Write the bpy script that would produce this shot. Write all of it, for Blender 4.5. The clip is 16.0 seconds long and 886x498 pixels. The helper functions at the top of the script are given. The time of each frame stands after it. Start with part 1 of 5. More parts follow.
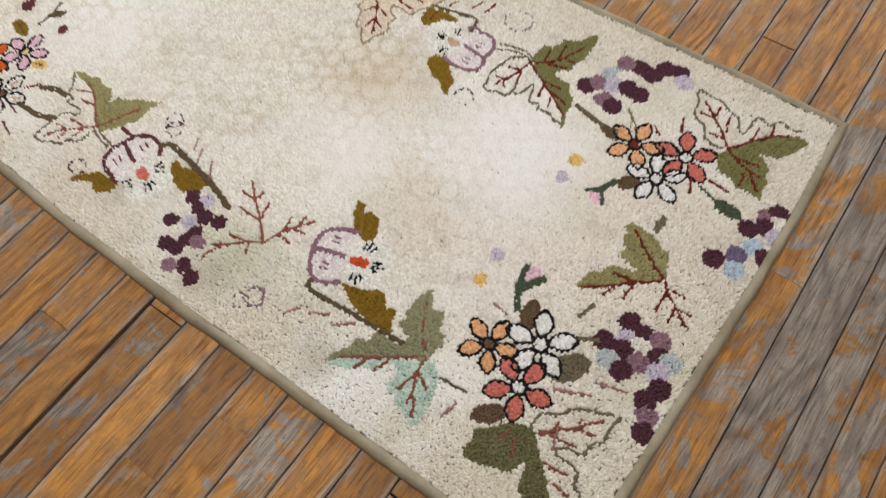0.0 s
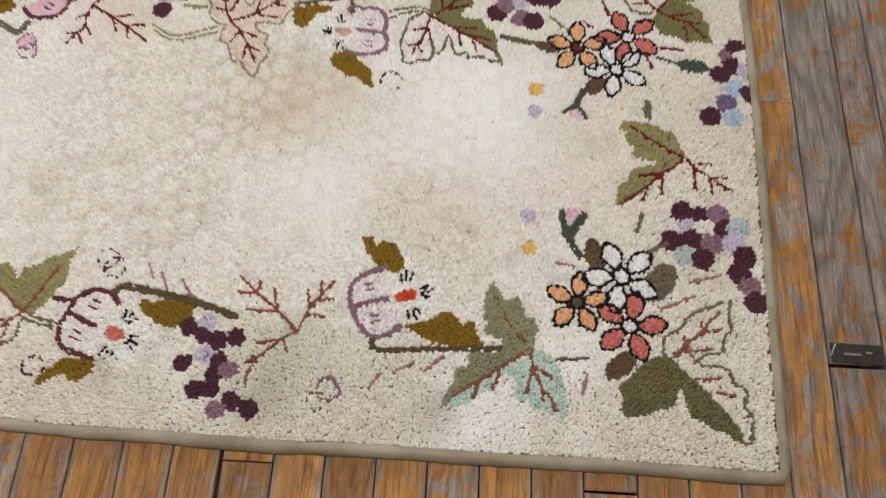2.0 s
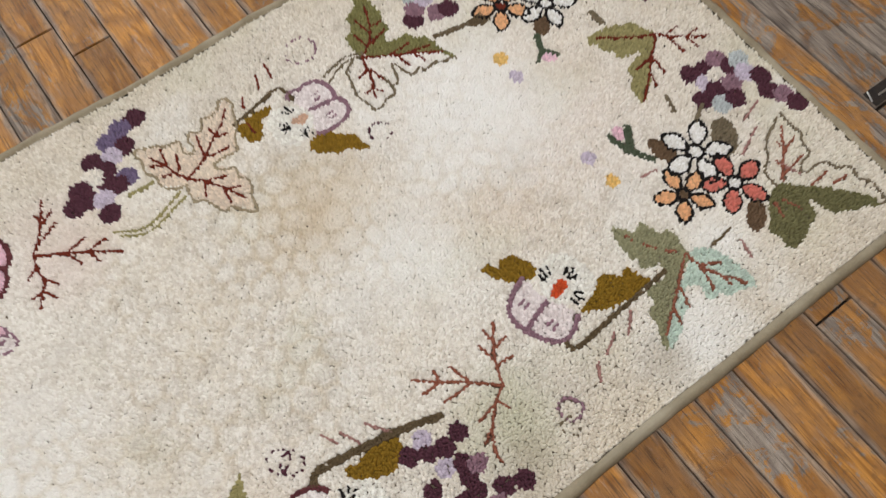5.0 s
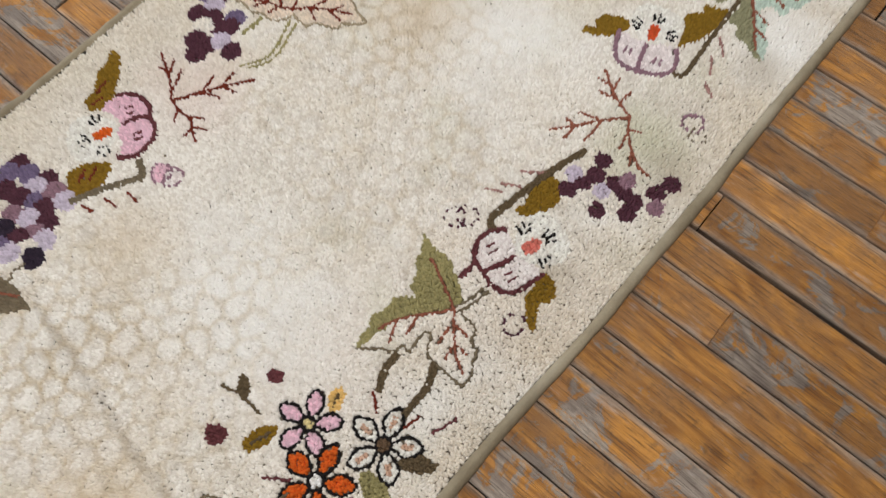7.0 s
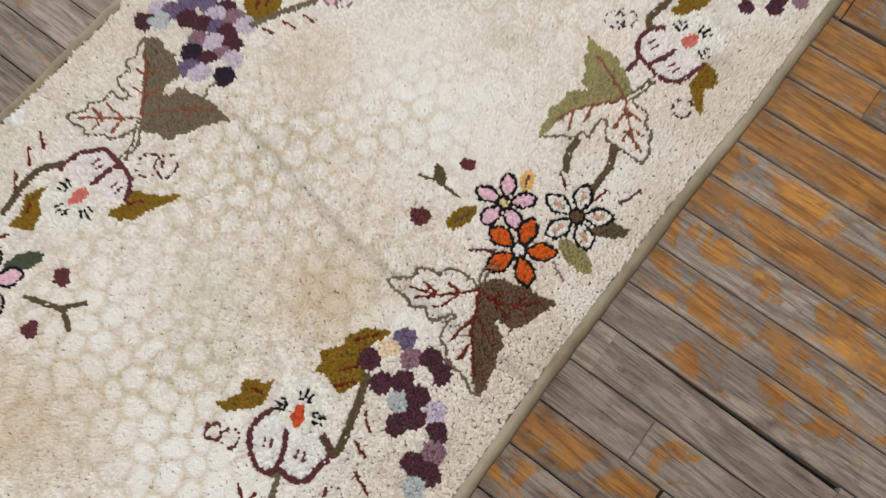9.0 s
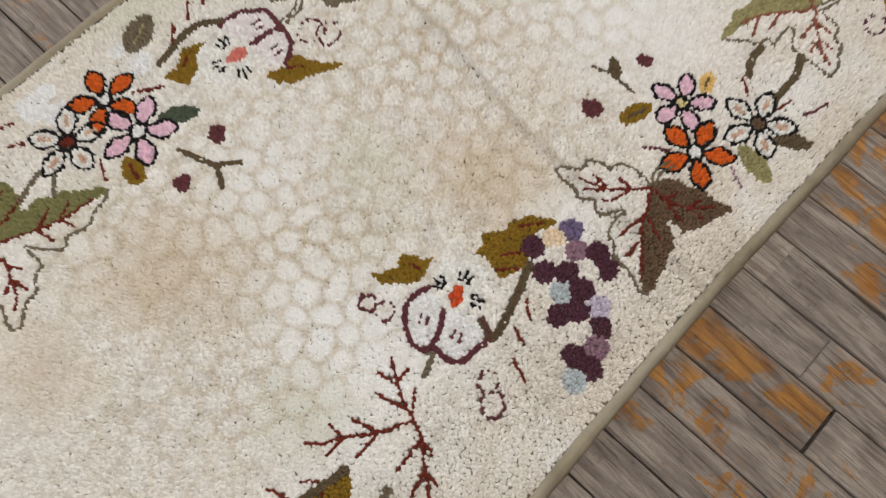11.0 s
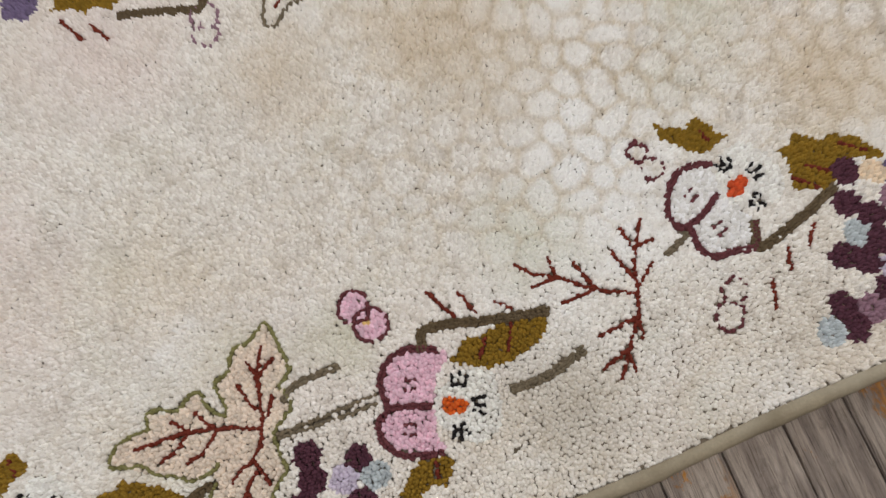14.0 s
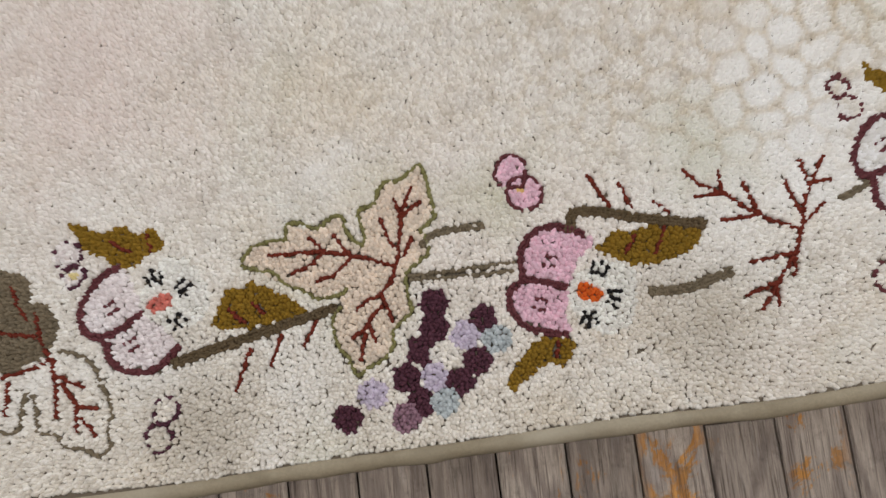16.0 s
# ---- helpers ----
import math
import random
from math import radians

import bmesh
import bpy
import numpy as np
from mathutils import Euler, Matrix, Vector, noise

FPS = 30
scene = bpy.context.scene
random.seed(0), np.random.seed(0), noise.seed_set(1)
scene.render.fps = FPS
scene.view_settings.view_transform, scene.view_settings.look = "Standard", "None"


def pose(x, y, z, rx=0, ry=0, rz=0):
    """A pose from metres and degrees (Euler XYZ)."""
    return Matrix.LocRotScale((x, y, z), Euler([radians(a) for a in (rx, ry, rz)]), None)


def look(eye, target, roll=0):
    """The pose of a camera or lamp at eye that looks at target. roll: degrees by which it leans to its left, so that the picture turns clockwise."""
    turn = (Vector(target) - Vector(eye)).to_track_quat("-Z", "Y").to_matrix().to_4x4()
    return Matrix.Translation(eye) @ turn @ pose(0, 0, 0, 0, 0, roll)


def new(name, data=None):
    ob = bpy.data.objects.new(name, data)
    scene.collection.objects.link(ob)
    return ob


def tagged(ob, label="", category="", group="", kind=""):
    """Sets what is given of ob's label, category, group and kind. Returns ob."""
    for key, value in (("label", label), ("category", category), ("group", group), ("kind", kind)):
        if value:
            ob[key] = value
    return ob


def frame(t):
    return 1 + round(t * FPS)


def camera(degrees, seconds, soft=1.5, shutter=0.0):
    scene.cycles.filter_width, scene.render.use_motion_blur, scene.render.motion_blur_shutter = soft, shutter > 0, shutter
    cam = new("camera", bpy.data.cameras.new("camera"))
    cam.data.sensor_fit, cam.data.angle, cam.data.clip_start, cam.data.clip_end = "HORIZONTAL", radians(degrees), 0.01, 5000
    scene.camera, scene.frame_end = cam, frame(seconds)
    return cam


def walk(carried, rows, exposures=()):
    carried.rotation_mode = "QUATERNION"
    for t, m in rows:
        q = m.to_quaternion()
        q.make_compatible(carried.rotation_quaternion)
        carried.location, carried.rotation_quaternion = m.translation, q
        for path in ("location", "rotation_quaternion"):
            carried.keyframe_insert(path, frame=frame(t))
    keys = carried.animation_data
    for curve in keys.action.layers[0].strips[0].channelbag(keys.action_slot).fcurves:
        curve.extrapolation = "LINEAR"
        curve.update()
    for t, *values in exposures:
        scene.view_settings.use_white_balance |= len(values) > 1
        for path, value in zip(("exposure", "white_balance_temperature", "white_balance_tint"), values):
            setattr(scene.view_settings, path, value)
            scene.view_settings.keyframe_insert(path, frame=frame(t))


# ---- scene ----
cam = camera(58.8, 16.0)
PATH = [
    (0, (-0.037, -0.106, 0.998), (-0.638, 0.626, -0.763), -3.3),
    (0.5, (-0.118, -0.097, 0.956), (-0.585, 0.669, -0.832), -3.5),
    (1, (-0.202, -0.083, 0.927), (-0.538, 0.688, -0.887), -3.7),
    (1.5, (-0.293, -0.106, 0.941), (-0.506, 0.661, -0.894), -3.4),
    (2, (-0.366, -0.112, 0.963), (-0.463, 0.659, -0.88), -3.0),
    (2.5, (-0.429, -0.074, 0.952), (-0.415, 0.698, -0.893), -2.8),
    (3, (-0.49, -0.022, 0.927), (-0.367, 0.747, -0.916), -2.7),
    (3.2, (-0.517, -0.016, 0.928), (-0.35, 0.751, -0.912), -2.6),
    (5.3, (-0.813, 0.018, 0.947), (-0.338, 0.672, -0.882), -2.8),
    (5.5, (-0.844, 0.029, 0.957), (-0.36, 0.638, -0.885), -2.2),
    (6, (-0.976, -0.002, 0.955), (-0.441, 0.595, -0.877), -2.2),
    (6.5, (-1.084, -0.028, 0.956), (-0.545, 0.53, -0.887), -2.8),
    (7, (-1.161, -0.033, 0.939), (-0.64, 0.483, -0.921), -3.4),
    (7.5, (-1.24, 0.026, 0.918), (-0.729, 0.521, -0.951), -3.9),
    (8, (-1.32, 0.037, 0.909), (-0.803, 0.525, -0.961), -4.2),
    (8.5, (-1.418, 0.024, 0.929), (-0.927, 0.484, -0.954), -4.7),
    (9, (-1.506, -0.002, 0.937), (-1.02, 0.451, -0.949), -4.7),
    (9.5, (-1.592, -0.005, 0.943), (-1.116, 0.429, -0.951), -4.0),
    (9.7, (-1.617, -0.005, 0.943), (-1.152, 0.428, -0.953), -4.2),
    (11.8, (-1.711, 0.138, 0.81), (-1.355, 0.619, -1.098), -3.3),
    (12, (-1.719, 0.15, 0.803), (-1.39, 0.634, -1.109), -3.8),
    (12.5, (-1.759, 0.157, 0.783), (-1.491, 0.641, -1.139), -4.6),
    (13, (-1.796, 0.141, 0.759), (-1.586, 0.601, -1.176), -4.6),
    (13.5, (-1.839, 0.108, 0.741), (-1.672, 0.597, -1.191), -5.8),
    (14, (-1.864, 0.088, 0.734), (-1.744, 0.566, -1.205), -6.3),
    (14.5, (-1.876, 0.074, 0.727), (-1.813, 0.517, -1.222), -8.2),
    (15, (-1.902, 0.061, 0.729), (-1.874, 0.465, -1.231), -8.6),
    (15.5, (-1.934, 0.061, 0.721), (-1.934, 0.42, -1.247), -9.0),
    (16, (-1.979, 0.068, 0.713), (-1.999, 0.378, -1.263), -9.5),
]
walk(cam, [(t, look(eye, target, roll)) for t, eye, target, roll in PATH],
     [(0.0, -0.13, 6500, 10), (2.5, -0.20, 6500, 10.5), (9.7, -0.20, 6480, 10.5), (12.0, -0.38, 6400, 11.5), (16.0, -0.37, 6350, 12)])

# ---- light ----
world = bpy.data.worlds.new("World")
scene.world = world
world.use_nodes = True
wn = world.node_tree.nodes
sky = wn.new("ShaderNodeTexSky")
sky.sky_type, sky.sun_disc = "NISHITA", False
sky.sun_elevation, sky.sun_rotation = radians(40), radians(20)
world.node_tree.links.new(sky.outputs[0], wn["Background"].inputs[0])
wn["Background"].inputs[1].default_value = 0.1
scene.view_settings.exposure = 0.0


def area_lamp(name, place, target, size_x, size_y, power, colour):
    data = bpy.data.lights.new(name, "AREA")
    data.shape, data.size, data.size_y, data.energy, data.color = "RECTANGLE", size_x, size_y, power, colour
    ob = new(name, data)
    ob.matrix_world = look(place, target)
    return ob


# lamp added on the north side, in the opening of an unseen window
area_lamp("added_north_light", (-1.0, 3.56, 1.6), (-1.0, 0.0, 1.2), 2.5, 1.4, 70, (0.86, 0.94, 1.0))
# two soft fill lamps added overhead; no such source is seen
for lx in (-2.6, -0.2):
    area_lamp("fill_lamp", (lx, 0.3, 2.63), (lx, 0.3, 0), 1.2, 0.3, 34, (1.0, 0.97, 0.94))


# ---- materials ----
class Nodes:
    """A small wrapper that makes node materials short to write."""

    def __init__(self, name, rough=0.9):
        self.mat = bpy.data.materials.new(name)
        self.mat.use_nodes = True
        self.t = self.mat.node_tree
        self.b = self.t.nodes["Principled BSDF"]
        self.b.inputs["Roughness"].default_value = rough
        self.b.inputs["Specular IOR Level"].default_value = 0.25
        self.co = self.t.nodes.new("ShaderNodeTexCoord").outputs["Object"]

    def put(self, socket, value):
        if isinstance(value, bpy.types.NodeSocket):
            self.t.links.new(value, socket)
        elif isinstance(value, tuple) and len(value) == 3 and socket.type == "RGBA":
            socket.default_value = (*value, 1)
        else:
            socket.default_value = value

    def moved(self, scale=(1, 1, 1), offset=None, source=None):
        n = self.t.nodes.new("ShaderNodeMapping")
        self.put(n.inputs["Vector"], source or self.co)
        n.inputs["Scale"].default_value = scale
        if offset is not None:
            self.put(n.inputs["Location"], offset)
        return n.outputs[0]

    def noise(self, scale, detail=3, rough=0.55, vector=None, distort=0.0):
        n = self.t.nodes.new("ShaderNodeTexNoise")
        self.put(n.inputs["Vector"], vector or self.co)
        n.inputs["Scale"].default_value, n.inputs["Detail"].default_value = scale, detail
        n.inputs["Roughness"].default_value, n.inputs["Distortion"].default_value = rough, distort
        return n.outputs["Fac"]

    def ramp(self, value, low, high, a=0.0, b=1.0):
        n = self.t.nodes.new("ShaderNodeMapRange")
        self.put(n.inputs[0], value)
        n.inputs[1].default_value, n.inputs[2].default_value = low, high
        n.inputs[3].default_value, n.inputs[4].default_value = a, b
        return n.outputs[0]

    def mix(self, fac, a, b, blend="MIX"):
        n = self.t.nodes.new("ShaderNodeMix")
        n.data_type, n.blend_type = "RGBA", blend
        self.put(n.inputs[0], fac)
        self.put(n.inputs[6], a)
        self.put(n.inputs[7], b)
        return n.outputs[2]

    def math(self, op, a, b=0.0):
        n = self.t.nodes.new("ShaderNodeMath")
        n.operation = op
        self.put(n.inputs[0], a)
        self.put(n.inputs[1], b)
        return n.outputs[0]

    def island(self):
        return self.t.nodes.new("ShaderNodeNewGeometry").outputs["Random Per Island"]

    def chance(self):
        return self.t.nodes.new("ShaderNodeObjectInfo").outputs["Random"]

    def bump(self, height, strength, distance):
        n = self.t.nodes.new("ShaderNodeBump")
        self.put(n.inputs["Height"], height)
        n.inputs["Strength"].default_value, n.inputs["Distance"].default_value = strength, distance
        self.put(self.b.inputs["Normal"], n.outputs[0])

    def done(self, colour, rough=None):
        self.put(self.b.inputs["Base Color"], colour)
        if rough is not None:
            self.put(self.b.inputs["Roughness"], rough)
        return self.mat


YARN = {}
PILE_TOP = 0.014


def yarn(key):
    """Wool loops of one dye lot: each loop a little lighter or darker, the dye faded in patches."""
    if key in YARN:
        return YARN[key]
    base = DYES[key]
    n = Nodes("wool_" + key, 0.95)
    colour = n.mix(n.island(), tuple(c * 0.80 for c in base), tuple(min(0.88, c * 1.18) for c in base))
    fade = n.ramp(n.noise(28, 4), 0.45, 0.75, 0.0, 0.30)
    colour = n.mix(fade, colour, tuple(min(0.85, c * 1.35 + 0.006) for c in base))
    n.bump(n.noise(1500, 2), 0.5, 0.0006)
    YARN[key] = n.done(colour)
    return YARN[key]


# old stains and pale worn places of the rug: kind, place, reach
STAINS = (
    ("buff", -1.71, 0.47, 0.1),
    ("buff", -1.40, 0.31, 0.08),
    ("buff", -1.77, 0.51, 0.08),
    ("buff", -1.16, 0.53, 0.07),
    ("buff", -0.64, 0.49, 0.11),
    ("buff", -0.64, 0.48, 0.08),
    ("buff", -1.40, 0.29, 0.07),
    ("buff", -1.92, 0.50, 0.07),
    ("white", -0.38, 0.50, 0.13),
    ("white", -1.12, 0.35, 0.13),
    ("white", -1.66, 0.33, 0.08),
    ("white", -1.60, 0.49, 0.09),
    ("white", -0.60, 0.38, 0.12),
    ("white", -1.72, 0.22, 0.10),
    ("white", -1.63, 0.27, 0.10),
    ("white", -0.41, 0.51, 0.12),
    ("white", -0.37, 0.06, 0.08),
    ("white", -0.24, 0.15, 0.06),
    ("green", -0.62, 0.12, 0.07),
    ("green", -0.60, 0.13, 0.07),
    ("green", -1.93, 0.22, 0.04),
    ("green", -1.74, 0.25, 0.06),
    ("dirt", -0.63, 0.07, 0.045),
    ("dirt", -0.84, 0.10, 0.04),
    ("dirt", -0.41, 0.07, 0.035),
    ("dirt", -1.76, 0.09, 0.06),
    ("dirt", -2.21, 0.04, 0.06),
    ("dirt", -1.30, 0.02, 0.04),
    ("rosy", -0.94, 0.64, 0.08),
    ("rosy", -2.08, 0.59, 0.1),
    ("rosy", -2.31, 0.38, 0.16),
)
STAIN_DYE = {"buff": ((0.62, 0.51, 0.36), 0.46), "white": ((0.85, 0.85, 0.83), 0.75), "green": ((0.56, 0.555, 0.42), 0.5), "dirt": ((0.47, 0.42, 0.34), 0.55), "rosy": ((0.74, 0.62, 0.58), 0.5)}


def cream_wool():
    n = Nodes("wool_cream", 0.95)
    loop = n.mix(n.island(), (0.66, 0.62, 0.56), (0.87, 0.85, 0.80))
    # broad ageing: buff, greenish and pink washes
    buff = n.ramp(n.noise(5.0, 5, 0.65), 0.50, 0.72, 0.0, 0.5)
    loop = n.mix(buff, loop, n.mix(n.island(), (0.62, 0.535, 0.40), (0.74, 0.665, 0.53)))
    pink = n.ramp(n.noise(2.3, 3, 0.5, n.moved(offset=(4.0, 1.0, 0.0))), 0.50, 0.74, 0.0, 0.32)
    loop = n.mix(pink, loop, (0.77, 0.68, 0.635))
    grey = n.ramp(n.noise(11.0, 5, 0.68, n.moved(offset=(2.0, 7.0, 0.0))), 0.53, 0.74, 0.0, 0.42)
    loop = n.mix(grey, loop, (0.60, 0.575, 0.53))
    # the border has yellowed more than the field
    sep = n.t.nodes.new("ShaderNodeSeparateXYZ")
    n.put(sep.inputs[0], n.co)
    rim = n.math("ABSOLUTE", n.math("SUBTRACT", sep.outputs[1], 0.42))
    rim = n.math("MAXIMUM", rim, n.ramp(sep.outputs[0], -0.30, 0.02, 0.20, 0.40))
    rim = n.ramp(n.math("ADD", rim, n.math("MULTIPLY", n.noise(7, 5, 0.65), 0.22)), 0.34, 0.56, 0.0, 0.62)
    rim = n.math("MULTIPLY", rim, n.ramp(sep.outputs[0], -1.65, -1.25, 0.4, 1.0))
    loop = n.mix(rim, loop, n.mix(n.island(), (0.55, 0.47, 0.345), (0.68, 0.60, 0.47)))
    # trodden dirt between the motifs, and dye that has run green
    soil = n.ramp(n.noise(24, 6, 0.72, n.moved(offset=(5.0, 3.0, 0.0))), 0.52, 0.70, 0.0, 0.5)
    loop = n.mix(soil, loop, n.mix(n.island(), (0.42, 0.375, 0.31), (0.60, 0.55, 0.475)))
    green = n.ramp(n.noise(4.4, 3, 0.5, n.moved(offset=(9.0, 2.0, 0.0))), 0.56, 0.72, 0.0, 0.4)
    loop = n.mix(green, loop, (0.60, 0.60, 0.46))
    white = n.ramp(n.noise(6.5, 4, 0.6, n.moved(offset=(3.0, 8.0, 0.0))), 0.55, 0.70, 0.0, 0.6)
    loop = n.mix(white, loop, (0.83, 0.825, 0.80))
    ragged = n.math("MULTIPLY", n.math("SUBTRACT", n.noise(13, 6, 0.7), 0.5), 1.8)
    for kind, sx, sy, reach in STAINS:
        far = n.t.nodes.new("ShaderNodeVectorMath")
        far.operation = "DISTANCE"
        n.put(far.inputs[0], n.co)
        far.inputs[1].default_value = (sx, sy, PILE_TOP)
        near_by = n.math("ADD", n.math("DIVIDE", far.outputs["Value"], reach), ragged)
        loop = n.mix(n.ramp(near_by, 0.1, 1.2, STAIN_DYE[kind][1], 0.0), loop, STAIN_DYE[kind][0])
    # the field was hooked in round scales, pale in the middle, with soil held between them
    jig = n.t.nodes.new("ShaderNodeTexNoise")
    jig.inputs["Scale"].default_value, jig.inputs["Detail"].default_value = 17, 3
    n.put(jig.inputs["Vector"], n.co)
    wob = n.t.nodes.new("ShaderNodeSeparateXYZ")
    n.put(wob.inputs[0], jig.outputs["Color"])
    sx = n.math("ADD", sep.outputs[0], n.math("MULTIPLY", n.math("SUBTRACT", wob.outputs[0], 0.5), 0.052))
    sy = n.math("ADD", sep.outputs[1], n.math("MULTIPLY", n.math("SUBTRACT", wob.outputs[1], 0.5), 0.052))
    far = None
    for shift in (0.0, 0.5):
        ax = n.math("MULTIPLY", n.math("SUBTRACT", n.math("FRACT", n.math("ADD", n.math("DIVIDE", sx, 0.061), shift + 9.0)), 0.5), 0.061)
        ay = n.math("MULTIPLY", n.math("SUBTRACT", n.math("FRACT", n.math("ADD", n.math("DIVIDE", sy, 0.0352), shift + 9.0)), 0.5), 0.0352)
        d = n.math("SQRT", n.math("ADD", n.math("MULTIPLY", ax, ax), n.math("MULTIPLY", ay, ay)))
        far = d if far is None else n.math("MINIMUM", far, d)
    far = n.math("ADD", far, n.math("MULTIPLY", n.math("SUBTRACT", n.noise(160, 3, 0.6), 0.5), 0.006))
    web = n.ramp(far, 0.0115, 0.0195, 0.0, 1.0)
    heart = n.ramp(far, 0.004, 0.013, 1.0, 0.0)
    where = n.ramp(n.noise(3.6, 4, 0.6, n.moved(offset=(1.7, 0.4, 0.0))), 0.40, 0.66, 0.05, 0.85)
    field = n.ramp(n.math("ABSOLUTE", n.math("SUBTRACT", sep.outputs[1], 0.43)), 0.15, 0.25, 1.0, 0.0)
    reach = n.ramp(sep.outputs[0], -0.62, -0.36, 1.0, 0.25)
    where = n.math("ADD", where, n.ramp(sep.outputs[0], -1.5, -1.2, 0.26, 0.0))
    where = n.math("MULTIPLY", where, n.ramp(sep.outputs[0], -1.98, -1.74, 0.12, 1.0))
    where = n.math("MULTIPLY", n.math("MULTIPLY", where, field), reach)
    loop = n.mix(n.math("MULTIPLY", web, where), loop, n.mix(n.island(), (0.49, 0.41, 0.29), (0.64, 0.555, 0.42)))
    loop = n.mix(n.math("MULTIPLY", heart, n.math("MULTIPLY", where, 0.3)), loop, (0.84, 0.82, 0.77))
    # shadow line of the old fold, painted in as a darker tone
    bend = n.math("MULTIPLY", n.math("MAXIMUM", n.math("SUBTRACT", sep.outputs[1], 0.28), 0.0), 0.15)
    fold = n.math("ABSOLUTE", n.math("ADD", n.math("SUBTRACT", n.math("ADD", sep.outputs[0], 1.334), bend), n.math("MULTIPLY", n.math("SUBTRACT", n.noise(14, 4), 0.5), 0.02)))
    fold = n.math("MULTIPLY", n.ramp(fold, 0.0015, 0.010, 0.32, 0.0), n.ramp(sep.outputs[1], 0.50, 0.60, 1.0, 0.0))
    loop = n.mix(fold, loop, (0.36, 0.31, 0.25))
    spots = n.ramp(n.noise(55, 4, 0.6), 0.66, 0.78, 0.0, 0.4)
    loop = n.mix(spots, loop, (0.46, 0.41, 0.34))
    n.bump(n.noise(1500, 2), 0.5, 0.0006)
    return n.done(loop)


def linen():
    n = Nodes("linen_tape", 0.85)
    weave = n.noise(420, 2, vector=n.moved((1, 1, 1)))
    colour = n.mix(weave, (0.25, 0.21, 0.145), (0.37, 0.32, 0.225))
    colour = n.mix(n.ramp(n.noise(14, 5, 0.65), 0.42, 0.66, 0, 0.75), colour, (0.19, 0.155, 0.10))
    colour = n.mix(n.ramp(n.noise(5, 3), 0.5, 0.7, 0, 0.5), colour, (0.46, 0.42, 0.33))
    n.bump(n.noise(900, 2), 0.6, 0.0008)
    return n.done(colour)


def plank_wood():
    n = Nodes("worn_oak", 0.5)
    comb = n.t.nodes.new("ShaderNodeCombineXYZ")
    for s in range(3):
        n.put(comb.inputs[s], n.math("MULTIPLY", n.chance(), 31.0 + 7 * s))
    where = n.t.nodes.new("ShaderNodeNewGeometry").outputs["Position"]
    co = n.moved((1, 1, 1), comb.outputs[0], where)
    grain = n.ramp(n.noise(330, 8, 0.82, n.moved((1, 0.07, 1), comb.outputs[0], where)), 0.26, 0.74)
    pores = n.ramp(n.noise(620, 3, 0.6, n.moved((1, 0.03, 1), comb.outputs[0], where)), 0.54, 0.65, 0, 0.62)
    ring = n.math("SINE", n.math("MULTIPLY", n.noise(11, 3, 0.45, n.moved((1, 0.16, 1), comb.outputs[0], where)), 85.0))
    ring = n.ramp(ring, -0.4, 1.0, 0, 1)
    orange = n.mix(grain, (0.25, 0.10, 0.018), (0.585, 0.288, 0.068))
    orange = n.mix(n.math("MULTIPLY", ring, 0.62), orange, (0.15, 0.055, 0.014))
    brown = n.mix(grain, (0.17, 0.084, 0.03), (0.40, 0.20, 0.072))
    grey = n.mix(grain, (0.115, 0.094, 0.078), (0.45, 0.385, 0.325))
    grey = n.mix(n.math("MULTIPLY", ring, 0.45), grey, (0.085, 0.061, 0.056))
    # varnish is left in patches; bare grey wood shows between
    patch = n.noise(17, 9, 0.74, n.moved((1, 0.72, 1), comb.outputs[0], where), 0.6)
    bias = n.ramp(n.chance(), 0, 1, -0.10, 0.10)
    sep = n.t.nodes.new("ShaderNodeSeparateXYZ")
    n.put(sep.inputs[0], where)
    run = n.ramp(sep.outputs[0], -1.20, -0.96, -0.085, 0.11)
    end = n.ramp(sep.outputs[0], -0.12, 0.05, 0.0, -0.05)
    amount = n.math("ADD", n.math("ADD", patch, bias), n.math("ADD", run, end))
    varnish = n.ramp(n.math("ADD", amount, n.math("MULTIPLY", n.math("SUBTRACT", grain, 0.5), 0.10)), 0.485, 0.525)
    colour = n.mix(varnish, grey, n.mix(n.ramp(n.noise(22, 4, 0.6, co), 0.4, 0.62), orange, brown))
    # the long edges are rubbed bare
    own = n.t.nodes.new("ShaderNodeSeparateXYZ")
    n.put(own.inputs[0], n.co)
    edge = n.ramp(n.math("ADD", n.math("ABSOLUTE", own.outputs[0]), n.math("MULTIPLY", n.math("SUBTRACT", n.noise(30, 5, 0.7, n.moved((1, 0.3, 1), comb.outputs[0], where)), 0.5), 0.03)), 0.021, 0.029, 0.0, 0.75)
    colour = n.mix(edge, colour, grey)
    dirt = n.ramp(n.noise(60, 5, 0.7, co), 0.56, 0.72, 0, 0.48)
    colour = n.mix(dirt, colour, (0.06, 0.045, 0.036))
    scuff = n.ramp(n.noise(90, 4, 0.65, n.moved((1, 0.2, 1), comb.outputs[0], where)), 0.60, 0.74, 0, 0.45)
    colour = n.mix(scuff, colour, (0.38, 0.345, 0.32))
    colour = n.mix(pores, colour, (0.05, 0.034, 0.025))
    tone = n.ramp(n.math("FRACT", n.math("MULTIPLY", n.chance(), 17.3)), 0, 1, 0.0, 1.0)
    colour = n.mix(1.0, colour, n.mix(tone, (0.86, 0.84, 0.82), (1.36, 1.36, 1.34)), "MULTIPLY")
    n.bump(n.math("SUBTRACT", n.math("ADD", grain, n.math("MULTIPLY", varnish, 0.5)), pores), 0.6, 0.0013)
    return n.done(colour, n.ramp(varnish, 0, 1, 0.62, 0.36))


